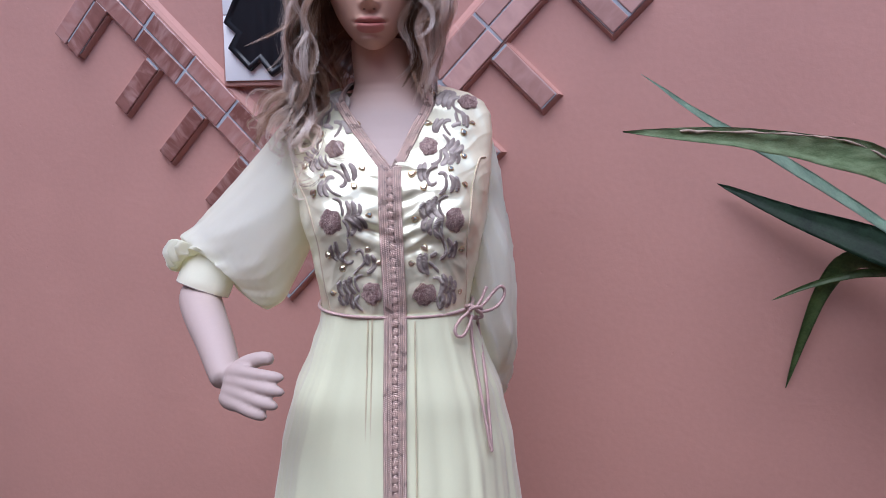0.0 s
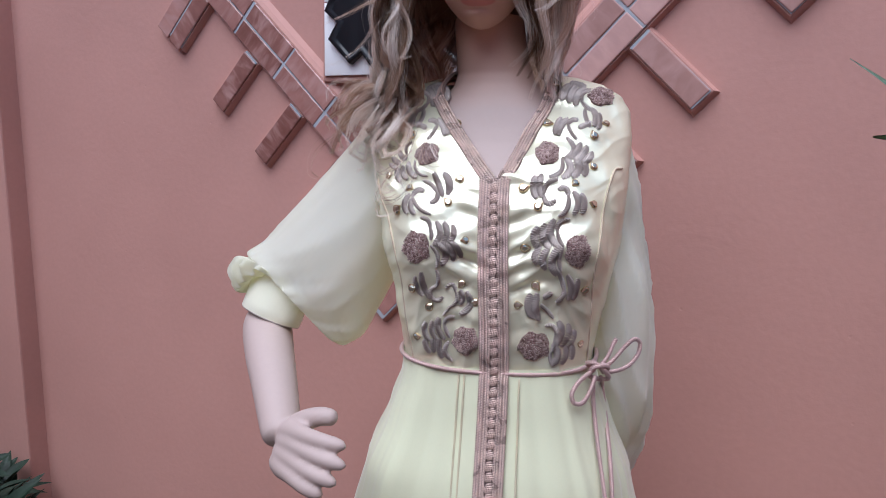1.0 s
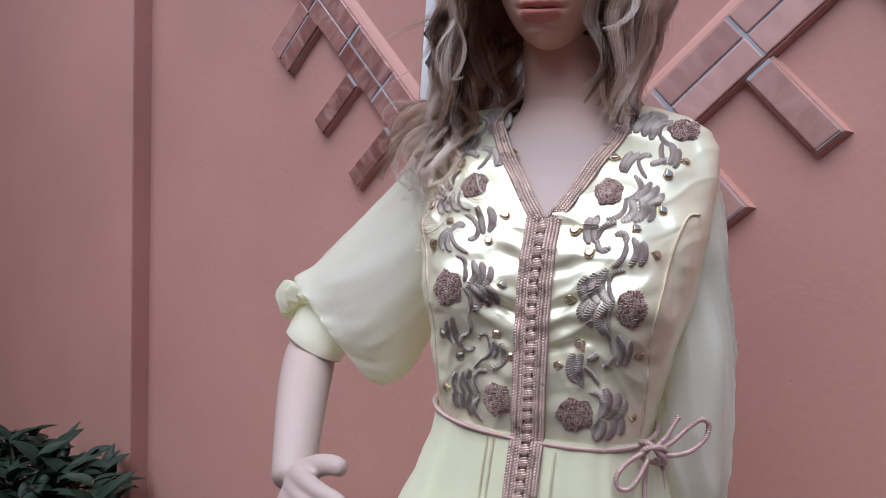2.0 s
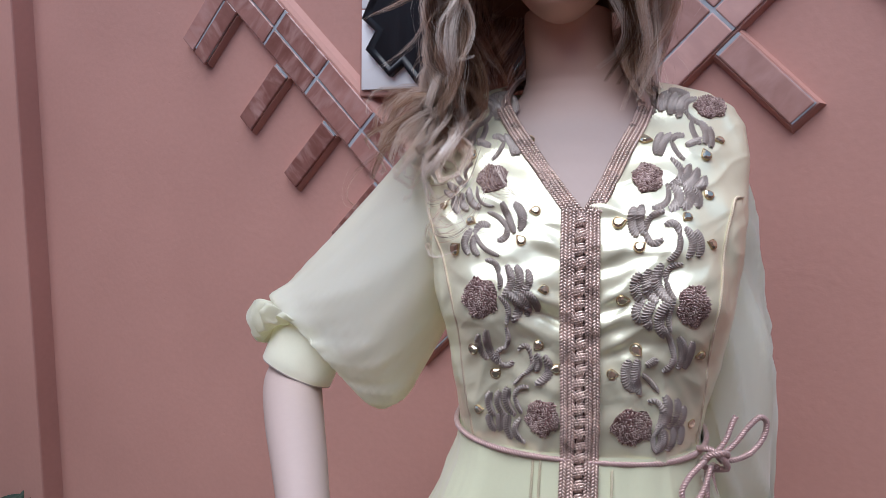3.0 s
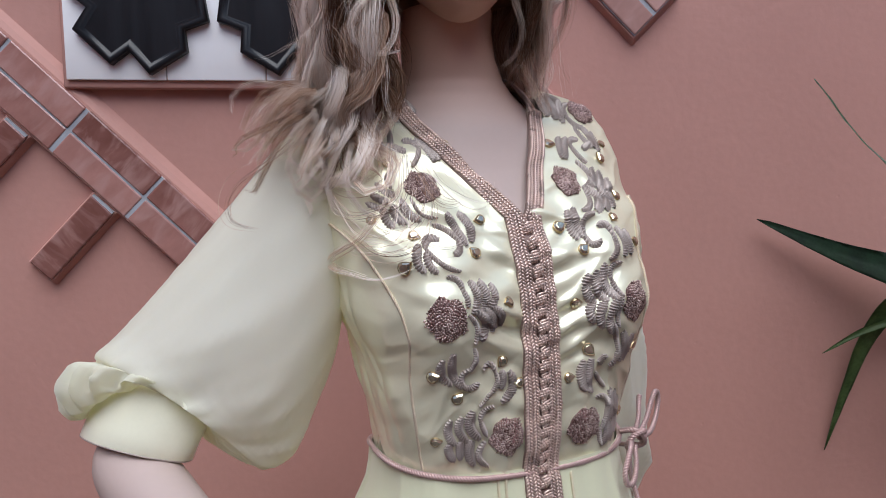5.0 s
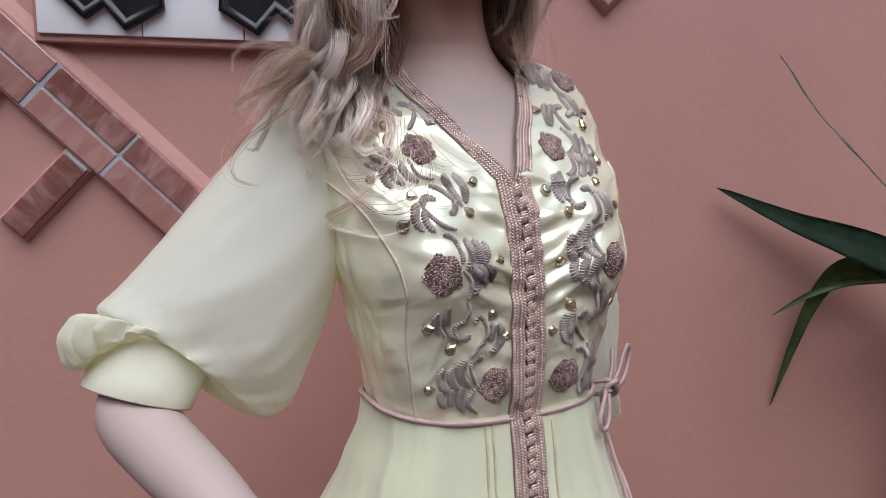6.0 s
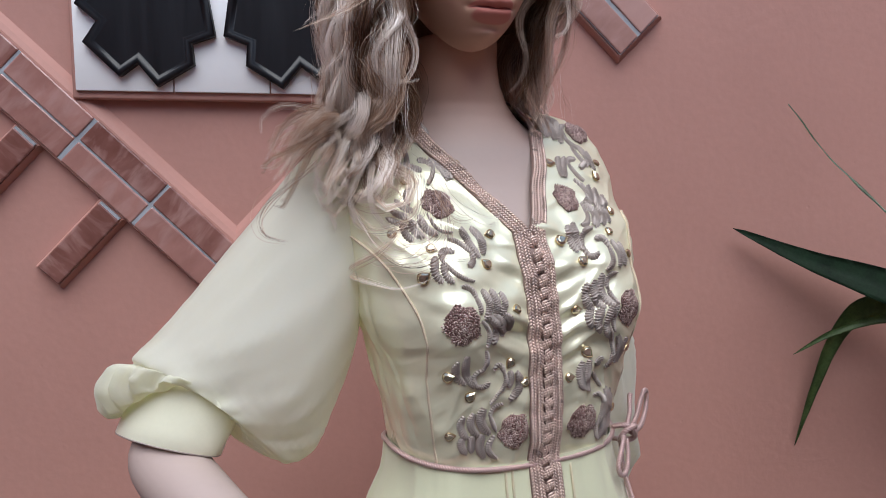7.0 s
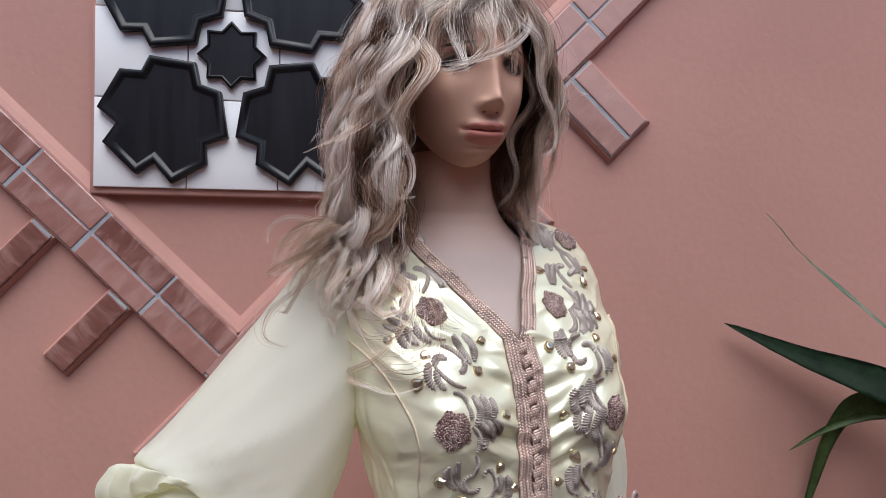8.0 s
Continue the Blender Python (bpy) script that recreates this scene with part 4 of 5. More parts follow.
def face_relief(x, z):
    """Depth of the features in front of the plain oval head."""
    def hump(cx, cz, rx, rz, side=False):
        return math.exp(-(((abs(x) if side else x) - cx) / rx) ** 2 - ((z - cz) / rz) ** 2)
    g = 0.0
    if 1.562 < z < 1.634:
        k = max(0.0, min(1.0, (1.634 - z) / 0.058)) if z > 1.576 else max(0.0, (z - 1.562) / 0.014)
        soft = k * k * (3 - 2 * k)
        k = soft if z <= 1.576 else 0.35 * soft + 0.65 * k
        g += (0.0035 * min(1, k * 3) + 0.0150 * k) * math.exp(-(x / (0.0070 + 0.0034 * k)) ** 2)
    g += 0.0040 * hump(0.0, 1.5770, 0.0078, 0.0078)
    g += 0.0068 * hump(0.0112, 1.5725, 0.0046, 0.0062, True)
    rise = 5.5 * x * x
    g += 0.0050 * math.exp(-(x / 0.021) ** 4) * (math.exp(-((z - rise * 0.5 - 1.5512 - 0.0005 * math.cos(x * 420)) / 0.0042) ** 2) + 1.12 * math.exp(-((z - rise - 1.5402) / 0.0052) ** 2))
    g -= 0.0036 * math.exp(-(x / 0.024) ** 4 - ((z - rise - 1.5459) / 0.0015) ** 2)
    g -= 0.0045 * hump(0.0, 1.5300, 0.022, 0.0045)
    g -= 0.0020 * hump(0.0, 1.5595, 0.0035, 0.005)
    g -= 0.0028 * hump(0.0245, 1.5490, 0.0035, 0.0040, True)
    g += 0.006 * hump(0.0, 1.546, 0.032, 0.02)
    g += 0.009 * hump(0.0, 1.5205, 0.020, 0.011)
    g -= 0.009 * hump(0.031, 1.615, 0.018, 0.013, True)
    g += 0.0065 * hump(0.031, 1.6145, 0.0115, 0.0075, True)
    g += 0.0035 * hump(0.030, 1.633, 0.020, 0.006, True)
    g += 0.005 * hump(0.043, 1.584, 0.018, 0.020, True)
    return g


def head_mesh(bm):
    rows = []
    for i in range(1, 190):
        th = math.pi * i / 190
        row = []
        for k in range(260):
            ph = 2 * math.pi * k / 260
            x, y, z = math.sin(th) * math.cos(ph), math.sin(th) * math.sin(ph), math.cos(th)
            low = max(0.0, -z)
            px = x * 0.073 * (1 - 0.22 * low ** 1.6)
            py = y * 0.090 * (1 - 0.10 * low) - 0.026 * low ** 1.5
            pz = HZ + z * 0.113
            if y < 0:
                py -= face_relief(px, pz) * min(1.0, -y * 2.2)
            row.append((HX + px, HY + py, pz))
        rows.append(row)
    grid(bm, rows, close=True, cap=True)


def mannequin_mesh():
    bm = bmesh.new()
    # neck and chest
    rows = []
    for z, hu, v0, v1, c in ((1.535, 0.047, 0.072, 0.175, -0.013), (1.51, 0.048, 0.078, 0.18, -0.012), (1.485, 0.050, 0.082, 0.185, -0.008), (1.462, 0.056, 0.085, 0.19, -0.002), (1.447, 0.064, 0.081, 0.19, 0.001), (1.43, 0.083, 0.073, 0.195, 0.003), (1.41, 0.108, 0.062, 0.20, 0.004), (1.39, 0.128, 0.053, 0.20, 0.005), (1.37, 0.138, 0.042, 0.20, 0.006), (1.345, 0.145, 0.024, 0.20, 0.007)):
        rows.append([(c + hu * math.cos(a), (v0 + v1) / 2 + (v1 - v0) / 2 * math.sin(a), z) for a in (2 * math.pi * k / 96 for k in range(96))])
    for i in range(1, 25):
        z = 1.325 - 0.295 * i / 24
        rows.append([(*section(z, 2 * math.pi * k / 96, 0.010), z) for k in range(96)])
    for z, hu, v0, v1 in ((0.95, 0.150, -0.02, 0.19), (0.85, 0.150, -0.01, 0.20), (0.78, 0.10, 0.02, 0.17)):
        rows.append([(MID + hu * math.cos(a), (v0 + v1) / 2 + (v1 - v0) / 2 * math.sin(a), z) for a in (2 * math.pi * k / 96 for k in range(96))])
    grid(bm, rows, close=True, cap=True)
    # legs and feet
    for s in (-1, 1):
        capsule_path(bm, [(MID + s * 0.07, 0.08, 0.88), (MID + s * 0.075, 0.07, 0.5), (MID + s * 0.08, 0.09, 0.3), (MID + s * 0.08, 0.10, 0.07)], [0.08, 0.055, 0.05, 0.03])
        capsule_path(bm, [(MID + s * 0.08, 0.13, 0.03), (MID + s * 0.085, 0.05, 0.032), (MID + s * 0.09, -0.07, 0.024)], [0.028, 0.03, 0.023])
    # bent arm
    capsule_path(bm, [Vector(p) + ARM for p in ((-0.135, 0.125, 1.385), (-0.20, 0.13, 1.31), (-0.28, 0.128, 1.215), (-0.336, 0.118, 1.140), (-0.350, 0.116, 1.092))], [0.045, 0.043, 0.036, 0.034, 0.033])
    # hanging arm
    capsule_path(bm, [(0.135, 0.14, 1.385), (0.160, 0.14, 1.27), (0.169, 0.15, 1.12), (0.165, 0.18, 0.88), (0.157, 0.19, 0.80)], [0.043, 0.04, 0.034, 0.025, 0.024])
    capsule_path(bm, [(0.157, 0.19, 0.81), (0.152, 0.185, 0.75), (0.147, 0.17, 0.68)], [0.024, 0.03, 0.012])
    return bm


HAND_AT = Vector((-0.250, -0.095, 1.006)) + ARM


def arm_and_palm():
    """Forearm with open fingers, one skin."""
    bm = bmesh.new()
    capsule_path(bm, [Vector(p) + ARM for p in ((-0.344, 0.118, 1.128), (-0.350, 0.110, 1.096), (-0.324, 0.052, 1.074), (-0.293, -0.01, 1.054), (-0.260, -0.075, 1.020))] + [HAND_AT], [0.033, 0.0365, 0.0345, 0.0305, 0.0255, 0.0245], 28)
    out = Vector((0.62, -0.72, 0.10)).normalized()
    wide = Vector((0.25, 0.30, 0.92)).normalized()
    wide = (wide - out * wide.dot(out)).normalized()
    for k, (side, reach, bend) in enumerate(((0.023, 0.064, 0.2), (0.008, 0.071, 0.1), (-0.008, 0.066, 0.0), (-0.023, 0.052, -0.25))):
        root = HAND_AT + wide * side * 0.7
        knuckle = HAND_AT + out * 0.052 + wide * side
        way = (out + Vector((0.30, 0.12, -0.18)) + wide * (side * 6)).normalized()
        mid = knuckle + way * reach * 0.5
        tip = mid + (way + Vector((0.25, 0.25, -0.12))).normalized() * reach * 0.5
        capsule_path(bm, [root, HAND_AT + out * 0.028 + wide * side * 0.9, knuckle, mid, tip], [0.017, 0.0148, 0.0108, 0.0094, 0.0086], 14)
    thumb = HAND_AT + wide * 0.018 + Vector((0.005, 0.0, 0.0))
    capsule_path(bm, [thumb, thumb + Vector((0.026, -0.011, 0.018)), thumb + Vector((0.047, -0.018, 0.026)), thumb + Vector((0.066, -0.021, 0.025))], [0.0165, 0.0130, 0.0112, 0.0100], 14)
    return bm


bm = mannequin_mesh()
hand = arm_and_palm()
tmp_mesh = bpy.data.meshes.new("palm")
hand.to_mesh(tmp_mesh)
hand.free()
bm.from_mesh(tmp_mesh)
me = bpy.data.meshes.new("mannequin")
bm.to_mesh(me)
bm.free()
tmp = new("form", me)
rm = tmp.modifiers.new("skin", "REMESH")
rm.mode, rm.voxel_size = "VOXEL", 0.0026
sm = tmp.modifiers.new("soft", "SMOOTH")
sm.factor, sm.iterations = 0.5, 4
fused = bpy.data.meshes.new_from_object(tmp.evaluated_get(bpy.context.evaluated_depsgraph_get()))
bpy.data.objects.remove(tmp)
whole = bmesh.new()
whole.from_mesh(fused)
head_mesh(whole)
whole.to_mesh(fused)
whole.free()
fused.materials.clear()
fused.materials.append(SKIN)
fused.shade_smooth()
mannequin = new("mannequin", fused)
mannequin.matrix_world = FIGURE
tagged(mannequin, "smooth flesh-coloured shop mannequin standing by the wall", "mannequin")


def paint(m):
    """Painted lips, brows and eyes on the mannequin's face, as soft-edged patches of colour. Face and neck also get a
    tint for warm bounced light and shade.
    """
    nodes, links, b = nodes_of(m)
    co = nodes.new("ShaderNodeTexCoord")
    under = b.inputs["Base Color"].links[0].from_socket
    # Warm bounce and hair shade on face and neck, put into the colour.
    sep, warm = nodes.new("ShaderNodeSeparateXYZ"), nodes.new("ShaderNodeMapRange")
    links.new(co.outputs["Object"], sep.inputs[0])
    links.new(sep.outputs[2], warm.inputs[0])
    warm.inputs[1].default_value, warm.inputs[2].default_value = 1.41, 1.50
    bounce_tint = nodes.new("ShaderNodeMix")
    bounce_tint.data_type = "RGBA"
    links.new(warm.outputs[0], bounce_tint.inputs[0])
    links.new(under, bounce_tint.inputs[6])
    bounce_tint.inputs[7].default_value = (0.69, 0.425, 0.315, 1)
    under = bounce_tint.outputs[2]
    lip, dark, brow = (0.62, 0.235, 0.20), (0.035, 0.025, 0.022), (0.17, 0.10, 0.07)
    spots = []
    for w in (-1, 1):
        spots += [((w * 0.0060, 1.5398), (0.0165, 0.0078), lip, -w * 5), ((w * 0.0090, 1.5494), (0.0165, 0.0052), lip, w * 3)]
    for w in (-1, 1):
        spots += [((w * 0.0115, 1.5466), (0.0140, 0.0010), (0.28, 0.09, 0.08), -w * 6)]
        spots += [((w * 0.0075, 1.5650), (0.0024, 0.0011), (0.26, 0.15, 0.12), 0)]
        # Widest patch: eye make-up with the socket's shade painted in.
        spots += [((w * 0.032, 1.6190), (0.0200, 0.0115), (0.33, 0.20, 0.155), 0), ((w * 0.0320, 1.6180), (0.0172, 0.0075), dark, w * 5), ((w * 0.031, 1.6148), (0.0115, 0.0036), (0.17, 0.145, 0.135), 0), ((w * 0.031, 1.6155), (0.0052, 0.0052), dark, 0), ((w * 0.033, 1.6360), (0.0185, 0.0022), brow, w * 7)]
    for (x, z), (rx, rz), col, turn in spots:
        x += HX
        mp = nodes.new("ShaderNodeMapping")
        mp.vector_type = "TEXTURE"
        mp.inputs["Location"].default_value = (x, 0.02, z)
        mp.inputs["Rotation"].default_value = (0, radians(turn), 0)
        mp.inputs["Scale"].default_value = (rx, 0.060, rz)
        links.new(co.outputs["Object"], mp.inputs[0])
        ln = nodes.new("ShaderNodeVectorMath")
        ln.operation = "LENGTH"
        links.new(mp.outputs[0], ln.inputs[0])
        edge = nodes.new("ShaderNodeMapRange")
        edge.inputs[1].default_value, edge.inputs[2].default_value = 1.05, 0.85
        links.new(ln.outputs["Value"], edge.inputs[0])
        mix = nodes.new("ShaderNodeMix")
        mix.data_type = "RGBA"
        links.new(edge.outputs[0], mix.inputs[0])
        links.new(under, mix.inputs[6])
        mix.inputs[7].default_value = (*col, 1)
        under = mix.outputs[2]
    links.new(under, b.inputs["Base Color"])


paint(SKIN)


# ---- wig: wavy layered locks over a cap ----
wig = thing("wig", FIGURE, "wavy ash-blonde shoulder-length wig with a ragged fringe on a mannequin", "wig")
CX, CY = -0.015, 0.115
hair_rnd = random.Random(11)


def round_head(phi, z, grow=0.0):
    """A place on the hair's outside round the head; phi 0 is the front, minus its right side."""
    a = radians(phi)
    ru = lerp_table(z, [(1.44, 0.118), (1.52, 0.128), (1.60, 0.112), (1.67, 0.095), (1.71, 0.078), (1.735, 0.050), (1.752, 0.012)]) + grow
    rv = lerp_table(z, [(1.44, 0.118), (1.52, 0.120), (1.60, 0.118), (1.67, 0.108), (1.71, 0.086), (1.735, 0.056), (1.752, 0.012)]) + grow
    if phi % 360 < 150:
        ru -= 0.022 * max(0.0, min(1.0, (1.64 - z) / 0.08))
    return Vector((CX + ru * math.sin(a), CY - rv * math.cos(a), z))


bm = bmesh.new()
rows = []
for i in range(24):
    z = 1.750 - 0.20 * i / 23
    rows.append([round_head(360 * k / 64 + 3, z, -0.014) for k in range(64)])
vs = grid(bm, rows, close=True)
bm.faces.new(vs[0])
bmesh.ops.delete(bm, geom=[f for f in bm.faces if f.calc_center_median().y < 0.075 and f.calc_center_median().z < 1.675 or f.calc_center_median().y < 0.10 and f.calc_center_median().z < 1.60], context="FACES")
part("cap", bm, HAIR_CORE, wig, "dark wig cap under the locks")


def even(points, n):
    """A curve through points, rounded off and cut into even steps."""
    fine = smooth_path(points, 160)
    for k in range(6):
        fine = [fine[0]] + [(a + b * 2 + c) / 4 for a, b, c in zip(fine, fine[1:], fine[2:])] + [fine[-1]]
    run = [0.0]
    for a, b in zip(fine, fine[1:]):
        run.append(run[-1] + (b - a).length)
    out, j = [], 0
    for i in range(n):
        x = run[-1] * i / (n - 1)
        while j < len(run) - 2 and run[j + 1] < x:
            j += 1
        k = (x - run[j]) / max(1e-9, run[j + 1] - run[j])
        out.append(fine[j].lerp(fine[j + 1], min(1.0, k)))
    return out


def lock(name, points, strands=150, radius=0.009, wave=0.011, length=0.125, tip=0.35, thin=0.00026, steps=44, mat=None):
    """A lock of fine fibres lying side by side; it swings in waves that its neighbours share and ends in a point."""
    path = even(points, steps)
    acc = sum((b - a).length for a, b in zip(path, path[1:]))
    run = [acc * i / (steps - 1) for i in range(steps)]
    round_at = math.atan2(path[steps // 2].x - CX, CY - path[steps // 2].y)
    ph, ph2 = 2.6 * round_at + hair_rnd.uniform(-1.1, 1.1), 2.6 * round_at + 1.5 + hair_rnd.uniform(-1.1, 1.1)
    lam = length * hair_rnd.uniform(0.80, 1.25)
    wave *= hair_rnd.uniform(0.7, 1.25)
    frames, side = [], None
    for i, p in enumerate(path):
        d = (path[min(i + 1, steps - 1)] - path[max(i - 1, 0)]).normalized()
        if side is None:
            out = Vector((p.x - CX, p.y - CY, 0.02))
            side = d.cross((out - d * out.dot(d)).normalized())
        side = (side - d * side.dot(d)).normalized()
        out = side.cross(d)
        s = run[i] / acc
        g = wave * min(1, max(0, (run[i] - 0.06) / 0.12)) if acc > 0.2 else wave * min(1, s / 0.5)
        w = 6.28 * (run[i] - acc) / lam
        frames.append((p + side * g * math.sin(w + ph) + out * 0.6 * g * math.sin(w + ph2), d, side, out, s))
    v, f, shade = [], [], []
    for k in range(strands):
        r0, a0 = hair_rnd.random() ** 0.6, hair_rnd.uniform(0, 6.28)
        ou, ov = r0 * math.cos(a0) * 1.5, r0 * math.sin(a0) * 0.7
        begin, stop = hair_rnd.choice((0, 0, 0, 0.15, 0.3)), 1.0 - 0.46 * hair_rnd.random() ** 1.3
        own, op = hair_rnd.uniform(0.08, 0.42), hair_rnd.uniform(0, 6.28)
        w = thin * hair_rnd.uniform(0.6, 1.3)
        roll = hair_rnd.uniform(-0.5, 0.5)
        roll_c, roll_s = math.cos(roll), math.sin(roll)
        stray = hair_rnd.uniform(1.5, 3.0) if hair_rnd.random() < 0.07 else 1.0
        n0, rows = len(v), 0
        for i, (p, d, side, out, s) in enumerate(frames):
            if s < begin or s > stop:
                continue
            spread = radius * (0.60 + 0.60 * math.sin(math.pi * min(1, s * 0.9 + 0.05))) * (1 - (1 - tip) * s ** 2.4) * stray
            q = p + side * (ou * spread + own * spread * math.sin(6.28 * s * 1.7 + op)) + out * (ov * spread + 0.4 * own * spread * math.sin(6.28 * s * 2.1 + op * 1.7))
            ww = w * (1 - 0.75 * ((s - begin) / (stop - begin)) ** 3)
            edge = side * roll_c + out * roll_s
            v += [q + edge * ww, q - edge * ww]
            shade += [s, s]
            rows += 1
        for i in range(rows - 1):
            a = n0 + i * 2
            f.append((a, a + 1, a + 3, a + 2))
    me = bpy.data.meshes.new(name)
    me.from_pydata(v, [], f)
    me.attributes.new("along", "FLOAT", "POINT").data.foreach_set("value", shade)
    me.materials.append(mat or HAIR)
    me.shade_smooth()
    ob = new(name, me)
    ob.parent = wig
    return tagged(ob, kind="stuff")


def jit(a):
    return hair_rnd.uniform(-a, a)


def fall(phi, ends, grow=0.0, lift=0.0):
    """Points from the crown over the head's side and down to the given places."""
    top = round_head(phi, 1.748)
    return [Vector((top.x * 0.6 + CX * 0.4, CY + (top.y - CY) * 0.5, 1.748 + lift))] + [round_head(phi + jit(4), z, grow + 0.006 * i + jit(0.004)) for i, z in enumerate((1.715, 1.66, 1.59))] + [Vector(e) for e in ends]


def on_chest(u, z, off):
    """A place on the bodice or the sleeve's top."""
    if u > -0.165:
        return Vector((u, front(u, min(z, 1.45)) - off, z))
    top = 1.443 - (abs(u) - 0.128) * 0.6
    return Vector((u, 0.112 - 1.1 * max(0.0, min(0.05, top - z)) - off * 0.6, z))


# side that falls forward over the shoulder: a brown under-layer, then lighter locks with flicked ends
for i in range(58):
    k = (i % 29) / 28
    phi = -55 - 56 * k + jit(4)
    outer = i >= 29
    end_u = -0.120 - 0.095 * k + jit(0.022)
    end_z = 1.358 + 0.030 * k + jit(0.028) + (0.0 if outer else 0.025)
    g = (0.004 if outer else -0.012) + 0.010 * hair_rnd.random()
    mid = round_head(phi, 1.52, g + 0.003)
    low = round_head(phi + 6, 1.455, g + 0.004 + 0.016 * k)
    low.y = min(low.y, 0.07 + 0.06 * k)
    flick = hair_rnd.choice((-1, -1, 1)) * hair_rnd.uniform(0.012, 0.030)
    ends = [mid, low, on_chest(low.x * 0.45 + end_u * 0.55, low.z * 0.5 + end_z * 0.5 + 0.010, 0.032), on_chest(end_u, end_z + 0.004, 0.022), on_chest(end_u + flick * 0.6, end_z - 0.008, 0.016), on_chest(end_u + flick * 1.3, end_z - 0.004 + jit(0.008), 0.014)]
    lock("lock", fall(phi, ends, g), 190 if outer else 110, 0.0092, 0.0165 if outer else 0.012, 0.115, 0.30, mat=HAIR if outer and hair_rnd.random() < 0.72 else HAIR_BROWN)
# shorter layers over both sides, curling in or out at their tips
for i in range(30):
    s = -1 if i < 21 else 1
    k = i / 20 if s < 0 else (i - 21) / 8
    phi = s * (47 + (66 if s < 0 else 54) * k) + jit(5)
    z = hair_rnd.uniform(1.455, 1.555)
    g = 0.006 + 0.010 * hair_rnd.random() - (0.006 if s > 0 else 0.0)
    turn, out = hair_rnd.choice((-1, 1)) * hair_rnd.uniform(4, 11), hair_rnd.uniform(-0.006, 0.016)
    ends = [round_head(phi - turn * 0.4, z + 0.045, g + 0.006), round_head(phi + turn * 0.3, z + 0.016, g + 0.006 + out * 0.5), round_head(phi + turn * 1.2, z, g + 0.006 + out)]
    lock("lock", fall(phi, ends, g), 120, 0.0082, 0.0135, 0.115, 0.22, mat=HAIR if hair_rnd.random() < 0.7 else HAIR_BROWN)
# the same side, further back
for i in range(34):
    k = (i % 17) / 16
    phi = -100 - 42 * k + jit(5)
    outer = i >= 17
    g = (0.002 if outer else -0.012) + 0.010 * hair_rnd.random()
    reach = hair_rnd.uniform(0.0, 0.03)
    first = round_head(phi, 1.480, g + 0.008)
    p1 = first + Vector((-0.018 - 0.4 * reach, -0.010, -0.034))
    p2 = p1 + Vector((-0.022 - 0.5 * reach, -0.012, -0.036 + jit(0.008)))
    p3 = p2 + Vector((-0.020 + jit(0.018), -0.008, -0.018 + jit(0.012)))
    lock("lock", fall(phi, [round_head(phi, 1.53, g), first, p1, p2, p3], g), 160 if outer else 90, 0.0092, 0.0155, 0.115, 0.30, mat=HAIR if outer and hair_rnd.random() < 0.72 else HAIR_BROWN)
# back
for i in range(14):
    phi = 140 + 80 * i / 13 + jit(4)
    g = 0.004 + 0.012 * hair_rnd.random()
    lock("lock", fall(phi, [round_head(phi, 1.52, g), round_head(phi, 1.45, g), (CX + 0.14 * math.sin(radians(phi)), 0.235 + jit(0.01), 1.36 + jit(0.03))], g), 80, 0.013, 0.010, mat=HAIR_BROWN)
# side that hangs by the neck and behind the shoulder
for i in range(48):
    k = (i % 24) / 23
    phi = 54 + 76 * k + jit(4)
    outer = i >= 24
    g = (0.000 if outer else -0.014) + 0.010 * hair_rnd.random()
    low = round_head(phi, 1.475, g - 0.014)
    end = Vector((0.060 + 0.085 * k + jit(0.010), 0.062 + 0.145 * k + jit(0.008), 1.440 - 0.02 * k + jit(0.018)))
    if k < 0.45:
        end = Vector((0.058 + 0.06 * k + jit(0.008), 0.060 + 0.05 * k, 1.432 + jit(0.02)))
        end.y = min(end.y, front(end.x, min(end.z, 1.45)) - 0.008)
    lock("lock", fall(phi, [round_head(phi, 1.535, g), low, end], g), 190 if outer else 110, 0.0092, 0.012, 0.13, 0.30, mat=HAIR if outer and hair_rnd.random() < 0.72 else HAIR_BROWN)
# locks close to the face
for s, n in ((1, 5), (-1, 5)):
    for i in range(n):
        phi = s * ((46 if s > 0 else 51) + 4 * i) + jit(2)
        g = -0.020 + 0.004 * i
        lock("lock", fall(phi, [round_head(phi, 1.545, g - 0.006), round_head(phi + s * 6, 1.49, g - 0.020), round_head(phi + s * 8, 1.452 + jit(0.015), g - 0.030)], g), 130, 0.0080, 0.010, mat=HAIR_BROWN)
# ragged fringe
for i, phi in enumerate((-66, -60, -55, -50, -46, -41, -36, -31, -26, -20, -14, -8, -2, 4, 10, 16, 22, 28, 33, 38, 42, 46, 50, -44, -33, -22, -11, 0, 12, 24, 36)):
    middle = abs(phi + 4) < 33
    top = round_head(phi * 0.7, 1.742)
    sweep = jit(14) + (phi + 4) * 0.45
    z = (1.607 if middle else 1.594) + jit(0.018)
    lock("fringe", [top, round_head(phi * 0.9, 1.722, 0.006), round_head(phi, 1.69, 0.010), round_head(phi + sweep * 0.6, 1.655, 0.012), round_head(phi + sweep, z, 0.006 + jit(0.004))], 120 if middle else 140, 0.0085, 0.006, 0.11, 0.25, mat=HAIR if i % 3 == 0 else HAIR_BROWN)
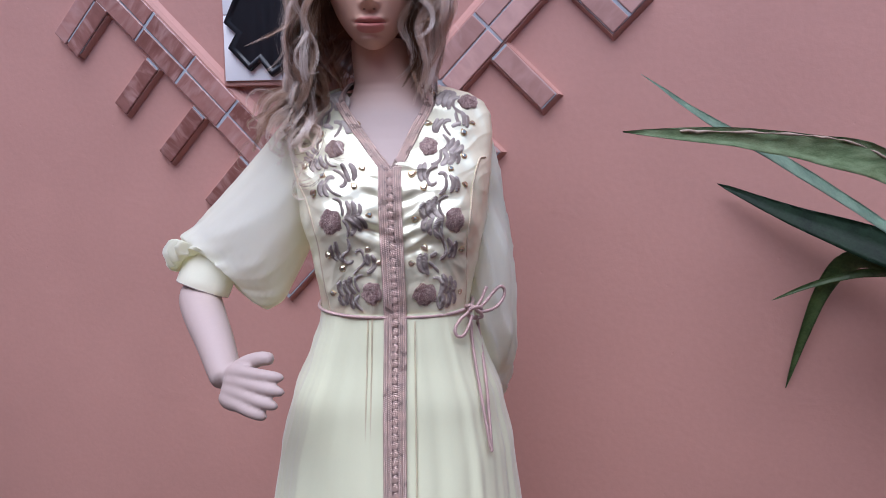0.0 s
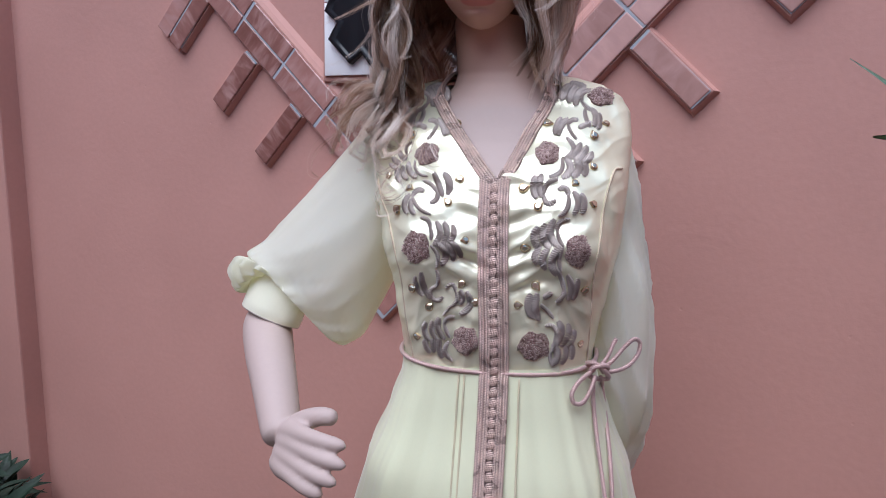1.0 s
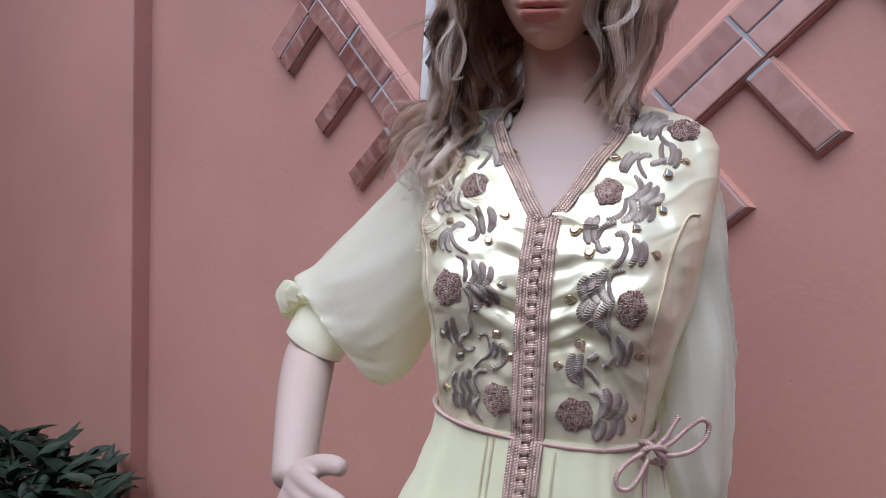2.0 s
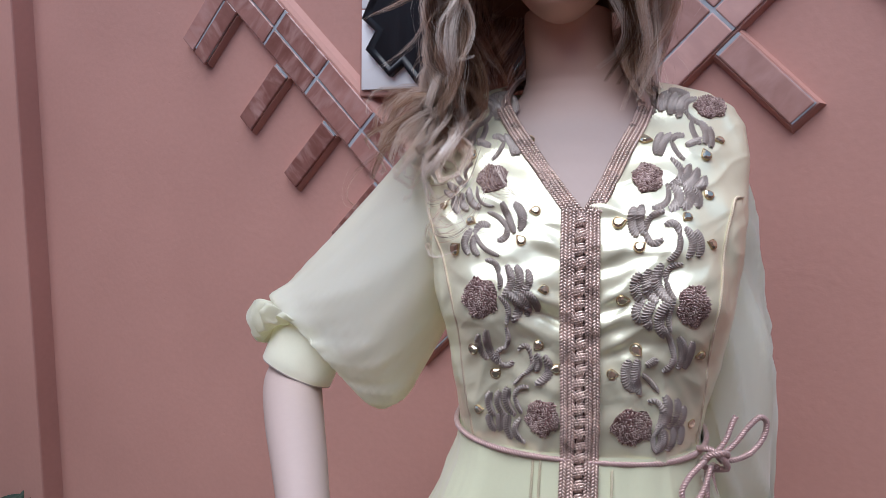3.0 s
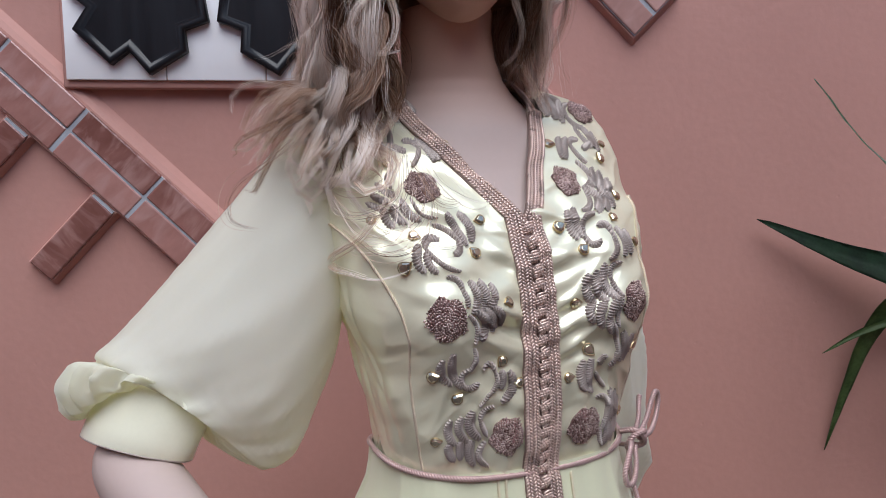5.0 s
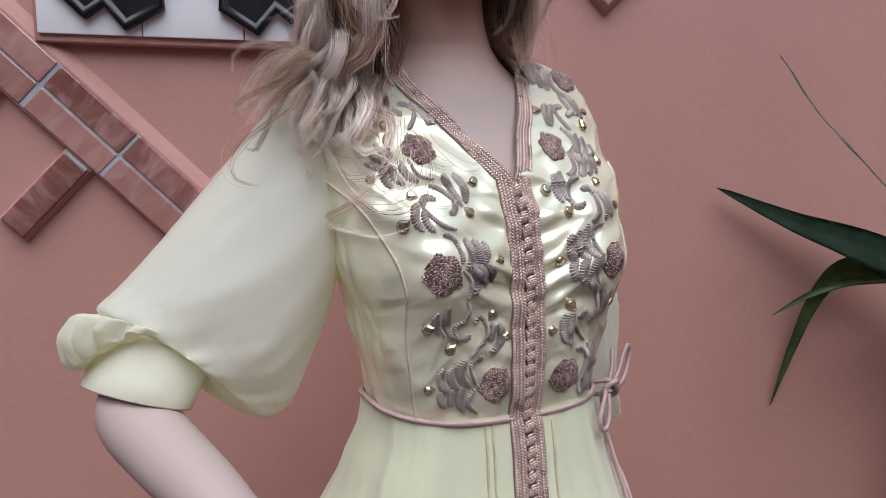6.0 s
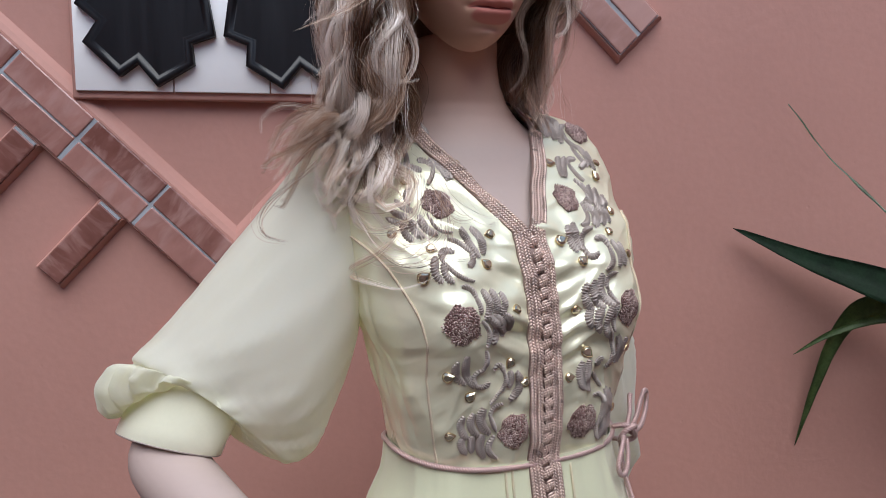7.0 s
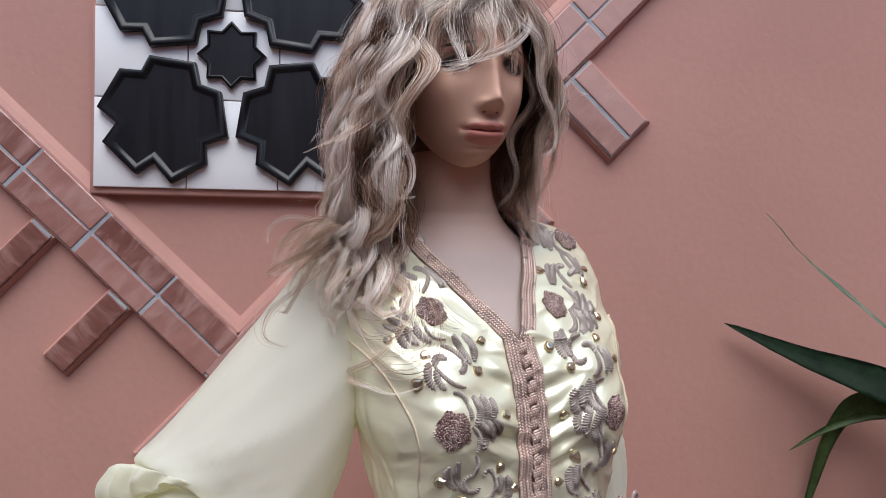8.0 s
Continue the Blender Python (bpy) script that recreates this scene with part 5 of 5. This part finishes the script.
# loose wisps
lock("wisp", [round_head(-60, 1.60, 0.01), round_head(-62, 1.56, 0.02), (-0.17, 0.03, 1.535), (-0.205, 0.02, 1.520), (-0.222, 0.02, 1.513)], 40, 0.006, 0.003)
lock("wisp", [round_head(-75, 1.62, 0.01), round_head(-75, 1.56, 0.02), (-0.165, 0.05, 1.50), (-0.20, 0.05, 1.475), (-0.225, 0.045, 1.468)], 30, 0.005, 0.003)
lock("wisp", [round_head(30, 1.70, 0.006), round_head(22, 1.665, 0.016), round_head(6, 1.632, 0.020), round_head(-16, 1.614, 0.018), round_head(-38, 1.608, 0.012)], 16, 0.0030, 0.002)
lock("wisp", [round_head(-14, 1.69, 0.008), round_head(-12, 1.655, 0.016), round_head(-8, 1.632, 0.018), round_head(-20, 1.610, 0.016), round_head(-40, 1.604, 0.010)], 18, 0.0034, 0.002)
lock("wisp", [round_head(-46, 1.69, 0.008), round_head(-44, 1.65, 0.014), round_head(-52, 1.618, 0.016), round_head(-70, 1.602, 0.014), round_head(-84, 1.600, 0.012)], 26, 0.0040, 0.002)
lock("wisp", [round_head(50, 1.64, 0.01), round_head(55, 1.62, 0.03), round_head(62, 1.605, 0.045), round_head(66, 1.607, 0.06)], 14, 0.004, 0.003)
lock("wisp", [on_chest(-0.10, 1.36, 0.02), on_chest(-0.14, 1.315, 0.02), on_chest(-0.16, 1.285, 0.02), on_chest(-0.135, 1.278, 0.016), on_chest(-0.09, 1.30, 0.012)], 14, 0.003, 0.003)
lock("wisp", [(-0.19, 0.06, 1.40), (-0.235, 0.06, 1.36), (-0.245, 0.055, 1.335), (-0.225, 0.04, 1.32)], 14, 0.004, 0.003)
# flyaway hairs round the outline
for i in range(44):
    phi = hair_rnd.choice((hair_rnd.uniform(-130, -45), hair_rnd.uniform(-130, -45), hair_rnd.uniform(40, 110)))
    z = hair_rnd.uniform(1.46, 1.72)
    run, turn, out = hair_rnd.uniform(0.05, 0.11), jit(16), hair_rnd.uniform(0.010, 0.034)
    pts = [round_head(phi + turn * s * s, z - run * s, 0.006 + out * math.sin(2.4 * s)) for s in (0, 0.33, 0.66, 1.0)]
    lock("wisp", pts, 5, 0.008, 0.004, 0.07, 0.6, 0.00015, 30)
for i in range(11):
    u, z = hair_rnd.uniform(-0.165, -0.08), hair_rnd.uniform(1.34, 1.40)
    side = hair_rnd.choice((-1, -1, 1))
    run = hair_rnd.uniform(0.03, 0.06)
    pts = [on_chest(u, z, 0.026), on_chest(u + side * run * 0.3, z - run * 0.8, 0.024), on_chest(u + side * run * 0.9, z - run * 1.0, 0.020), on_chest(u + side * run * 1.25, z - run * 0.6, 0.016)]
    lock("wisp", pts, 7, 0.005, 0.002, 0.07, 0.5, 0.00018, 30)


# ---- ceramic panel on the wall ----
TILE = 0.1665
PX, PZ = -0.400, 1.776
panel = thing("tile_panel", pose(PX, WALL, PZ, 0, 1.2, 0), "wall panel of white tiles with raised black star-shaped tiles", "tile panel")
bm = bmesh.new()
box(bm, -0.257, 0.257, -0.0215, -0.0005, -0.262, 0.250, 0.004, 2)
part("border", bm, PLASTER, panel, "salmon plaster bed and ledge")
bm = bmesh.new()
box(bm, -TILE / 2 + 0.0012, TILE / 2 - 0.0012, -0.007, 0.0, -TILE / 2 + 0.0012, TILE / 2 - 0.0012, 0.0015, 2)
tile = part("white_tile", bm, WHITE_TILE, panel)
tile.matrix_local = pose(-TILE, -0.0205, -TILE)
for i in range(9):
    if i:
        o = new("white_tile", tile.data)
        o.parent = panel
        o.matrix_local = pose((i % 3 - 1) * TILE, -0.0205 - 0.0006 * (i % 2), (i // 3 - 1) * TILE, 0, 0.3 * ((i * 7) % 3 - 1), 0)


def relief_tile(name, outline, parent, m, rim=0.011, thick=0.016):
    """A dark glazed piece with a raised rounded rim and a dished, fluted middle."""
    n = len(outline)
    cx, cz = sum(p[0] for p in outline) / n, sum(p[1] for p in outline) / n

    def inner(d):
        out = []
        for i in range(n):
            a, b, c = Vector(outline[i - 1]), Vector(outline[i]), Vector(outline[(i + 1) % n])
            e0, e1 = (b - a).normalized(), (c - b).normalized()
            n0, n1 = Vector((-e0.y, e0.x)), Vector((-e1.y, e1.x))
            k = (n0 + n1) / max(0.35, 1 + n0.dot(n1))
            out.append(b - k * d)
        return out

    area = sum(outline[i - 1][0] * outline[i][1] - outline[i][0] * outline[i - 1][1] for i in range(n))
    s = 1 if area < 0 else -1
    bm = bmesh.new()
    rings = [(0.0, 0.0), (0.0, -thick * 0.8), (0.0012, -thick * 0.95), (0.0035, -thick), (rim * 0.75, -thick), (rim, -thick * 0.86), (rim * 1.25, -thick * 0.62)]
    rows = []
    for d, y in rings:
        rows.append([(p.x, y, p.y) for p in inner(s * d)])
    vs = grid(bm, rows, close=True)
    ring_in, y = inner(s * rim * 1.25), -thick * 0.62
    mx, mz = sum(p.x for p in ring_in) / n, sum(p.y for p in ring_in) / n
    dish = [[(mx + (p.x - mx) * k, y + 0.0, mz + (p.y - mz) * k) for p in ring_in] for k in (0.97, 0.7, 0.4, 0.1)]
    last = vs[-1]
    for row in dish:
        here = [bm.verts.new(p) for p in row]
        for i in range(n):
            bm.faces.new((last[i], last[(i + 1) % n], here[(i + 1) % n], here[i]))
        last = here
    bm.faces.new(last)
    bmesh.ops.recalc_face_normals(bm, faces=bm.faces)
    ob = part(name, bm, BLACK_TILE, parent, "", True)
    ob.matrix_local = m
    return ob


PIECE = [(-0.239, -0.105), (-0.200, -0.034), (-0.162, -0.036), (-0.148, -0.008), (-0.066, -0.018), (-0.058, -0.057), (-0.020, -0.070), (-0.007, -0.153), (-0.047, -0.167), (-0.044, -0.203), (-0.107, -0.241), (-0.139, -0.202), (-0.170, -0.225), (-0.229, -0.168), (-0.205, -0.133)]
for sx in (1, -1):
    for sz in (1, -1):
        pts = [(x * sx, z * sz) for x, z in PIECE]
        relief_tile("black_tile", pts if sx * sz > 0 else pts[::-1], panel, pose(0, -0.0275, 0))
star = [((0.063 if i % 2 == 0 else 0.047) * math.cos(i * math.pi / 8 + math.pi / 2), (0.063 if i % 2 == 0 else 0.047) * math.sin(i * math.pi / 8 + math.pi / 2)) for i in range(16)]
relief_tile("black_star_tile", star[::-1], panel, pose(-0.003, -0.0275, -0.001), 0.004, 0.011)


# ---- raised brick pattern, mirrored on both sides of the panel ----
def bed(parent, m, x0, x1, z0, z1, high=0.0155, slope=0.006, top=0.009, upper=1):
    """Plaster bed with sloped sides under a row of bricks."""
    bm = bmesh.new()
    lo, hi = (slope, top) if upper > 0 else (top, slope)
    rows = [[(x0 - slope * d, y, z0 - lo * d), (x1 + slope * d, y, z0 - lo * d), (x1 + slope * d, y, z1 + hi * d), (x0 - slope * d, y, z1 + hi * d)] for d, y in ((1.0, 0.0), (0.5, -high * 0.65), (0.05, -high))]
    vs = grid(bm, rows, close=True)
    bm.faces.new(vs[-1])
    bmesh.ops.recalc_face_normals(bm, faces=bm.faces)
    ob = part("bed", bm, PLASTER, parent, "", False)
    ob.matrix_local = m
    return ob


def grout_strip(parent, m, x0, x1, z0, z1):
    bm = bmesh.new()
    box(bm, x0, x1, -0.0192, -0.004, z0, z1)
    ob = part("grout", bm, GROUT, parent, "", False)
    ob.matrix_local = m
    return ob


LONG, WIDE = 0.1600, 0.0472
bm = bmesh.new()
box(bm, -LONG / 2, LONG / 2, -0.007, 0.004, -WIDE / 2, WIDE / 2, 0.0026, 2)
brick_mesh = bpy.data.meshes.new("brick")
bm.to_mesh(brick_mesh)
bm.free()
brick_mesh.materials.append(BRICK)
washed_mesh = brick_mesh.copy()
washed_mesh.materials[0] = WASHED_BRICK
BRICKS = []


def brick(parent, m, x, z, turn=0, shape=None):
    BRICKS.append((parent, shape or brick_mesh, m @ pose(x + random.uniform(-0.001, 0.001), -0.0135 - random.uniform(0, 0.0015), z + random.uniform(-0.0006, 0.0006), random.uniform(-0.8, 0.8), turn + random.uniform(-0.7, 0.7), 0)))


def band(name, origin, first, last, arms, flip, label):
    """A double row of bricks running down from origin, with short arms across its outer edge.
    Its own x runs down along the band, z across it towards the upper side."""
    t = thing(name, pose(origin[0], WALL, origin[1]), label, "brick relief")
    angle = 45.0 if not flip else 135.0
    m = pose(0, 0, 0, 0, angle, 0)
    sgn = 1 if not flip else -1
    shape = washed_mesh if flip else brick_mesh
    step = 0.1665
    x0, x1 = first * step, last * step
    bed(t, m, x0, x1, -0.0515, 0.0515, top=0.021, upper=sgn)
    grout_strip(t, m, x0 + 0.004, x1 - 0.004, -0.0475, 0.0475)
    for i in range(first, last):
        for r in (-1, 1):
            brick(t, m, (i + 0.5) * step, r * 0.0252, 0, shape)
    for along, width, reach in arms:
        lo, hi = along - width, along
        z0, z1 = -sgn * 0.057, -sgn * (0.057 + reach)
        a, b = min(z0, z1), max(z0, z1)
        bed(t, m, lo, hi, a, b)
        grout_strip(t, m, lo + 0.003, hi - 0.003, a - 0.002, b - 0.002) if sgn < 0 else grout_strip(t, m, lo + 0.003, hi - 0.003, a + 0.002, b + 0.002)
        for j in range(2 if width > 0.07 else 1):
            n = 2 if width > 0.07 else 1
            brick(t, m, lo + width * (j + 0.5) / n, (a + b) / 2, 90, shape)
    return t


# along a band: distance down from its origin joint
band("brick_band", (-0.778, 1.567), -4, 4, ((-0.277, 0.104, 0.142), (-0.062, 0.050, 0.163), (0.125, 0.050, 0.163), (0.314, 0.050, 0.163), (0.622, 0.112, 0.182)), False, "raised diagonal band of glazed brick slips with short arms")
band("brick_band", (0.041, 1.625), -4, 4, ((-0.175, 0.108, 0.165), (0.047, 0.052, 0.167), (0.231, 0.052, 0.165), (0.410, 0.052, 0.165)), True, "raised diagonal band of pale limewashed brick slips with short arms")
for parent, shape, m in BRICKS:
    o = new("brick", shape)
    o.parent = parent
    o.matrix_local = m


# ---- long-leaved plant by the wall ----
def blade(points, width, fold=0.25, twist=0.0, n=28, face=(0, -1, 0.35)):
    """A long leaf: widest past its middle, folded along its rib, pointed; the first point is its tip."""
    path = smooth_path(points, n)
    bm = bmesh.new()
    rows = []
    for i, p in enumerate(path):
        t = i / (n - 1)
        d = (path[min(i + 1, n - 1)] - path[max(i - 1, 0)]).normalized()
        up = Vector(face)
        up = (up - d * up.dot(d)).normalized()
        up = Matrix.Rotation(radians(twist) * (1 - t), 3, d) @ up
        side = d.cross(up)
        w = width * 0.5 * (min(1.0, t / 0.55) ** 0.75) * (1 - 0.35 * max(0, t - 0.6) / 0.4) + 0.0006
        row = []
        for j in range(7):
            c = j / 3 - 1
            ripple = 0.0015 * noise.noise(Vector((t * 14, c * 2, width * 90)))
            row.append(p + side * c * w + up * (abs(c) * w * fold + ripple))
        rows.append(row)
    grid(bm, rows)
    r = bmesh.ops.solidify(bm, geom=bm.faces[:], thickness=0.0012)
    return bm


CROWN = Vector((1.06, 0.42, 1.02))
plant = thing("yucca", pose(1.06, 0.42, 0), "tall yucca with long pointed green leaves beside the wall", "plant")
base = Vector((1.06, 0.42, 0))


def leaf(mat, pts, width, fold=0.25, twist=0.0, face=(0, -1, 0.35), label=""):
    return part("leaf", blade([Vector(p) - base for p in pts], width, fold, twist, 28, face), mat, plant, label)


leaf(DARK_LEAF, ((0.548, 0.568, 1.266), (0.692, 0.545, 1.200), (0.808, 0.518, 1.156), (0.95, 0.475, 1.100), CROWN + Vector((0, 0, 0.04))), 0.074, 0.30, 0, (0, -1, 0.5), "broad dark green leaf")
torn = leaf(PALE_LEAF, ((0.371, -0.293, 1.368), (0.49, -0.17, 1.357), (0.60, -0.05, 1.338), (0.70, 0.01, 1.310), (0.86, 0.15, 1.21), CROWN), 0.058, 0.45, 0, (0.4, -0.8, 0.55), "long folded pale green leaf with a torn brown edge")
edge_way = smooth_path([Vector(p) - base for p in ((0.430, -0.232, 1.3685), (0.52, -0.14, 1.366), (0.60, -0.055, 1.361), (0.66, -0.012, 1.350), (0.72, 0.02, 1.322))], 40)
bm = bmesh.new()
tube(bm, [p + Vector((0, 0, 0.002 * noise.noise(Vector((i * 0.7, 2, 3))))) for i, p in enumerate(edge_way)], lambda s: 0.0013 + 0.0007 * math.sin(s * 37), 6)
part("dry_edge", bm, DRY_LEAF, torn, "dry brown torn leaf edge")
leaf(TEAL_LEAF, ((0.386, 0.142, 1.465), (0.490, 0.205, 1.395), (0.63, 0.275, 1.315), (0.80, 0.34, 1.205), CROWN), 0.050, 0.1, 0, (0.25, -0.164, 0.249), "narrow blue-green leaf")
leaf(LEAF, ((0.712, 0.592, 0.809), (0.736, 0.580, 0.926), (0.767, 0.565, 1.041), (0.809, 0.54, 1.109), (0.88, 0.50, 1.105), CROWN), 0.040, 0.3, 20, (-0.2, -1, 0.2), "drooping green leaf")
leaf(LEAF, ((0.664, 0.537, 1.019), (0.747, 0.545, 1.056), (0.84, 0.53, 1.085), (0.94, 0.48, 1.085), CROWN), 0.020, 0.3, 30, (0, -0.8, 0.8), "thin bright green leaf")
leaf(TEAL_LEAF, ((0.84, 0.33, 1.10), (0.91, 0.36, 1.09), (0.99, 0.39, 1.05), CROWN), 0.030, 0.2, 0, (0, -1, 0.4))
leaf_rnd = random.Random(5)
for i in range(16):
    a = leaf_rnd.uniform(-1.2, 1.9)
    up = leaf_rnd.uniform(-0.2, 0.9)
    out = Vector((math.cos(a), math.sin(a) * 0.5 - 0.35, up)).normalized()
    if out.x < 0.15:
        out.x = 0.2
    L = leaf_rnd.uniform(0.45, 0.75)
    tip = CROWN + out * L + Vector((0, 0, -0.15))
    tip.y = min(tip.y, 0.55)
    leaf(LEAF if i % 3 else DARK_LEAF, (tip, CROWN + out * L * 0.6, CROWN + out * L * 0.3, CROWN), 0.05, 0.3, 0, (0, -0.5, 0.8))
bm = bmesh.new()
tube(bm, smooth_path([(0, 0, 0.0), (0.02, 0.01, 0.3), (-0.01, 0.0, 0.65), (0, 0, 1.04)], 30), lambda s: 0.06 - 0.022 * s + 0.004 * math.sin(s * 60), 18)
part("trunk", bm, BARK, plant, "grey-brown ringed trunk")

# ---- low bush in front of the pier ----
bush = thing("bush", pose(-1.88, 0.27, 0), "low dense bush with dark pointed leaves at the wall's foot", "bush")
bush_rnd = random.Random(3)
leaf_meshes = []
for k in range(5):
    bm = bmesh.new()
    L, W = 0.085 + 0.010 * k, 0.038 + 0.005 * (k % 3)
    rows = []
    for i in range(9):
        t = i / 8
        w = W * math.sin(math.pi * min(1, 0.06 + 0.94 * t) ** 0.8) ** 0.8 if t < 1 else 0.0004
        bend = -0.10 * t * t * L * (1 + k * 0.5)
        rows.append([(c * w * 0.5, L * t, abs(c) * w * 0.22 + bend) for c in (-1, -0.5, 0, 0.5, 1)])
    grid(bm, rows)
    me = bpy.data.meshes.new("leaf")
    bm.to_mesh(me)
    bm.free()
    me.materials.append(BUSH_LEAF)
    me.shade_smooth()
    leaf_meshes.append(me)
shoots = []
for i in range(46):
    a, r = bush_rnd.uniform(0, 6.28), math.sqrt(bush_rnd.random()) * 0.33
    x, y = r * math.cos(a) * 1.05, r * math.sin(a) * 0.55
    z = 0.465 - 0.9 * r * r - bush_rnd.uniform(0, 0.10)
    shoots.append((x, y, z))
    bm = bmesh.new()
    tube(bm, smooth_path([(x * 0.25, y * 0.25, 0.0), (x * 0.7, y * 0.7, z * 0.6), (x, y, z)], 8), lambda s: 0.006 - 0.003 * s, 6)
    part("stem", bm, BARK, bush)
for n, (x, y, z) in enumerate(shoots):
    for k in range(6 if n < 40 else 5):
        az, el = k * 137.5 + bush_rnd.uniform(-20, 20), bush_rnd.uniform(-5, 65)
        o = new("leaf", bush_rnd.choice(leaf_meshes))
        o.parent = bush
        o.matrix_local = Matrix.Translation((x, y, z - 0.012 * k)) @ pose(0, 0, 0, 0, 0, az) @ pose(0, 0, 0, el, bush_rnd.uniform(-25, 25), 0)
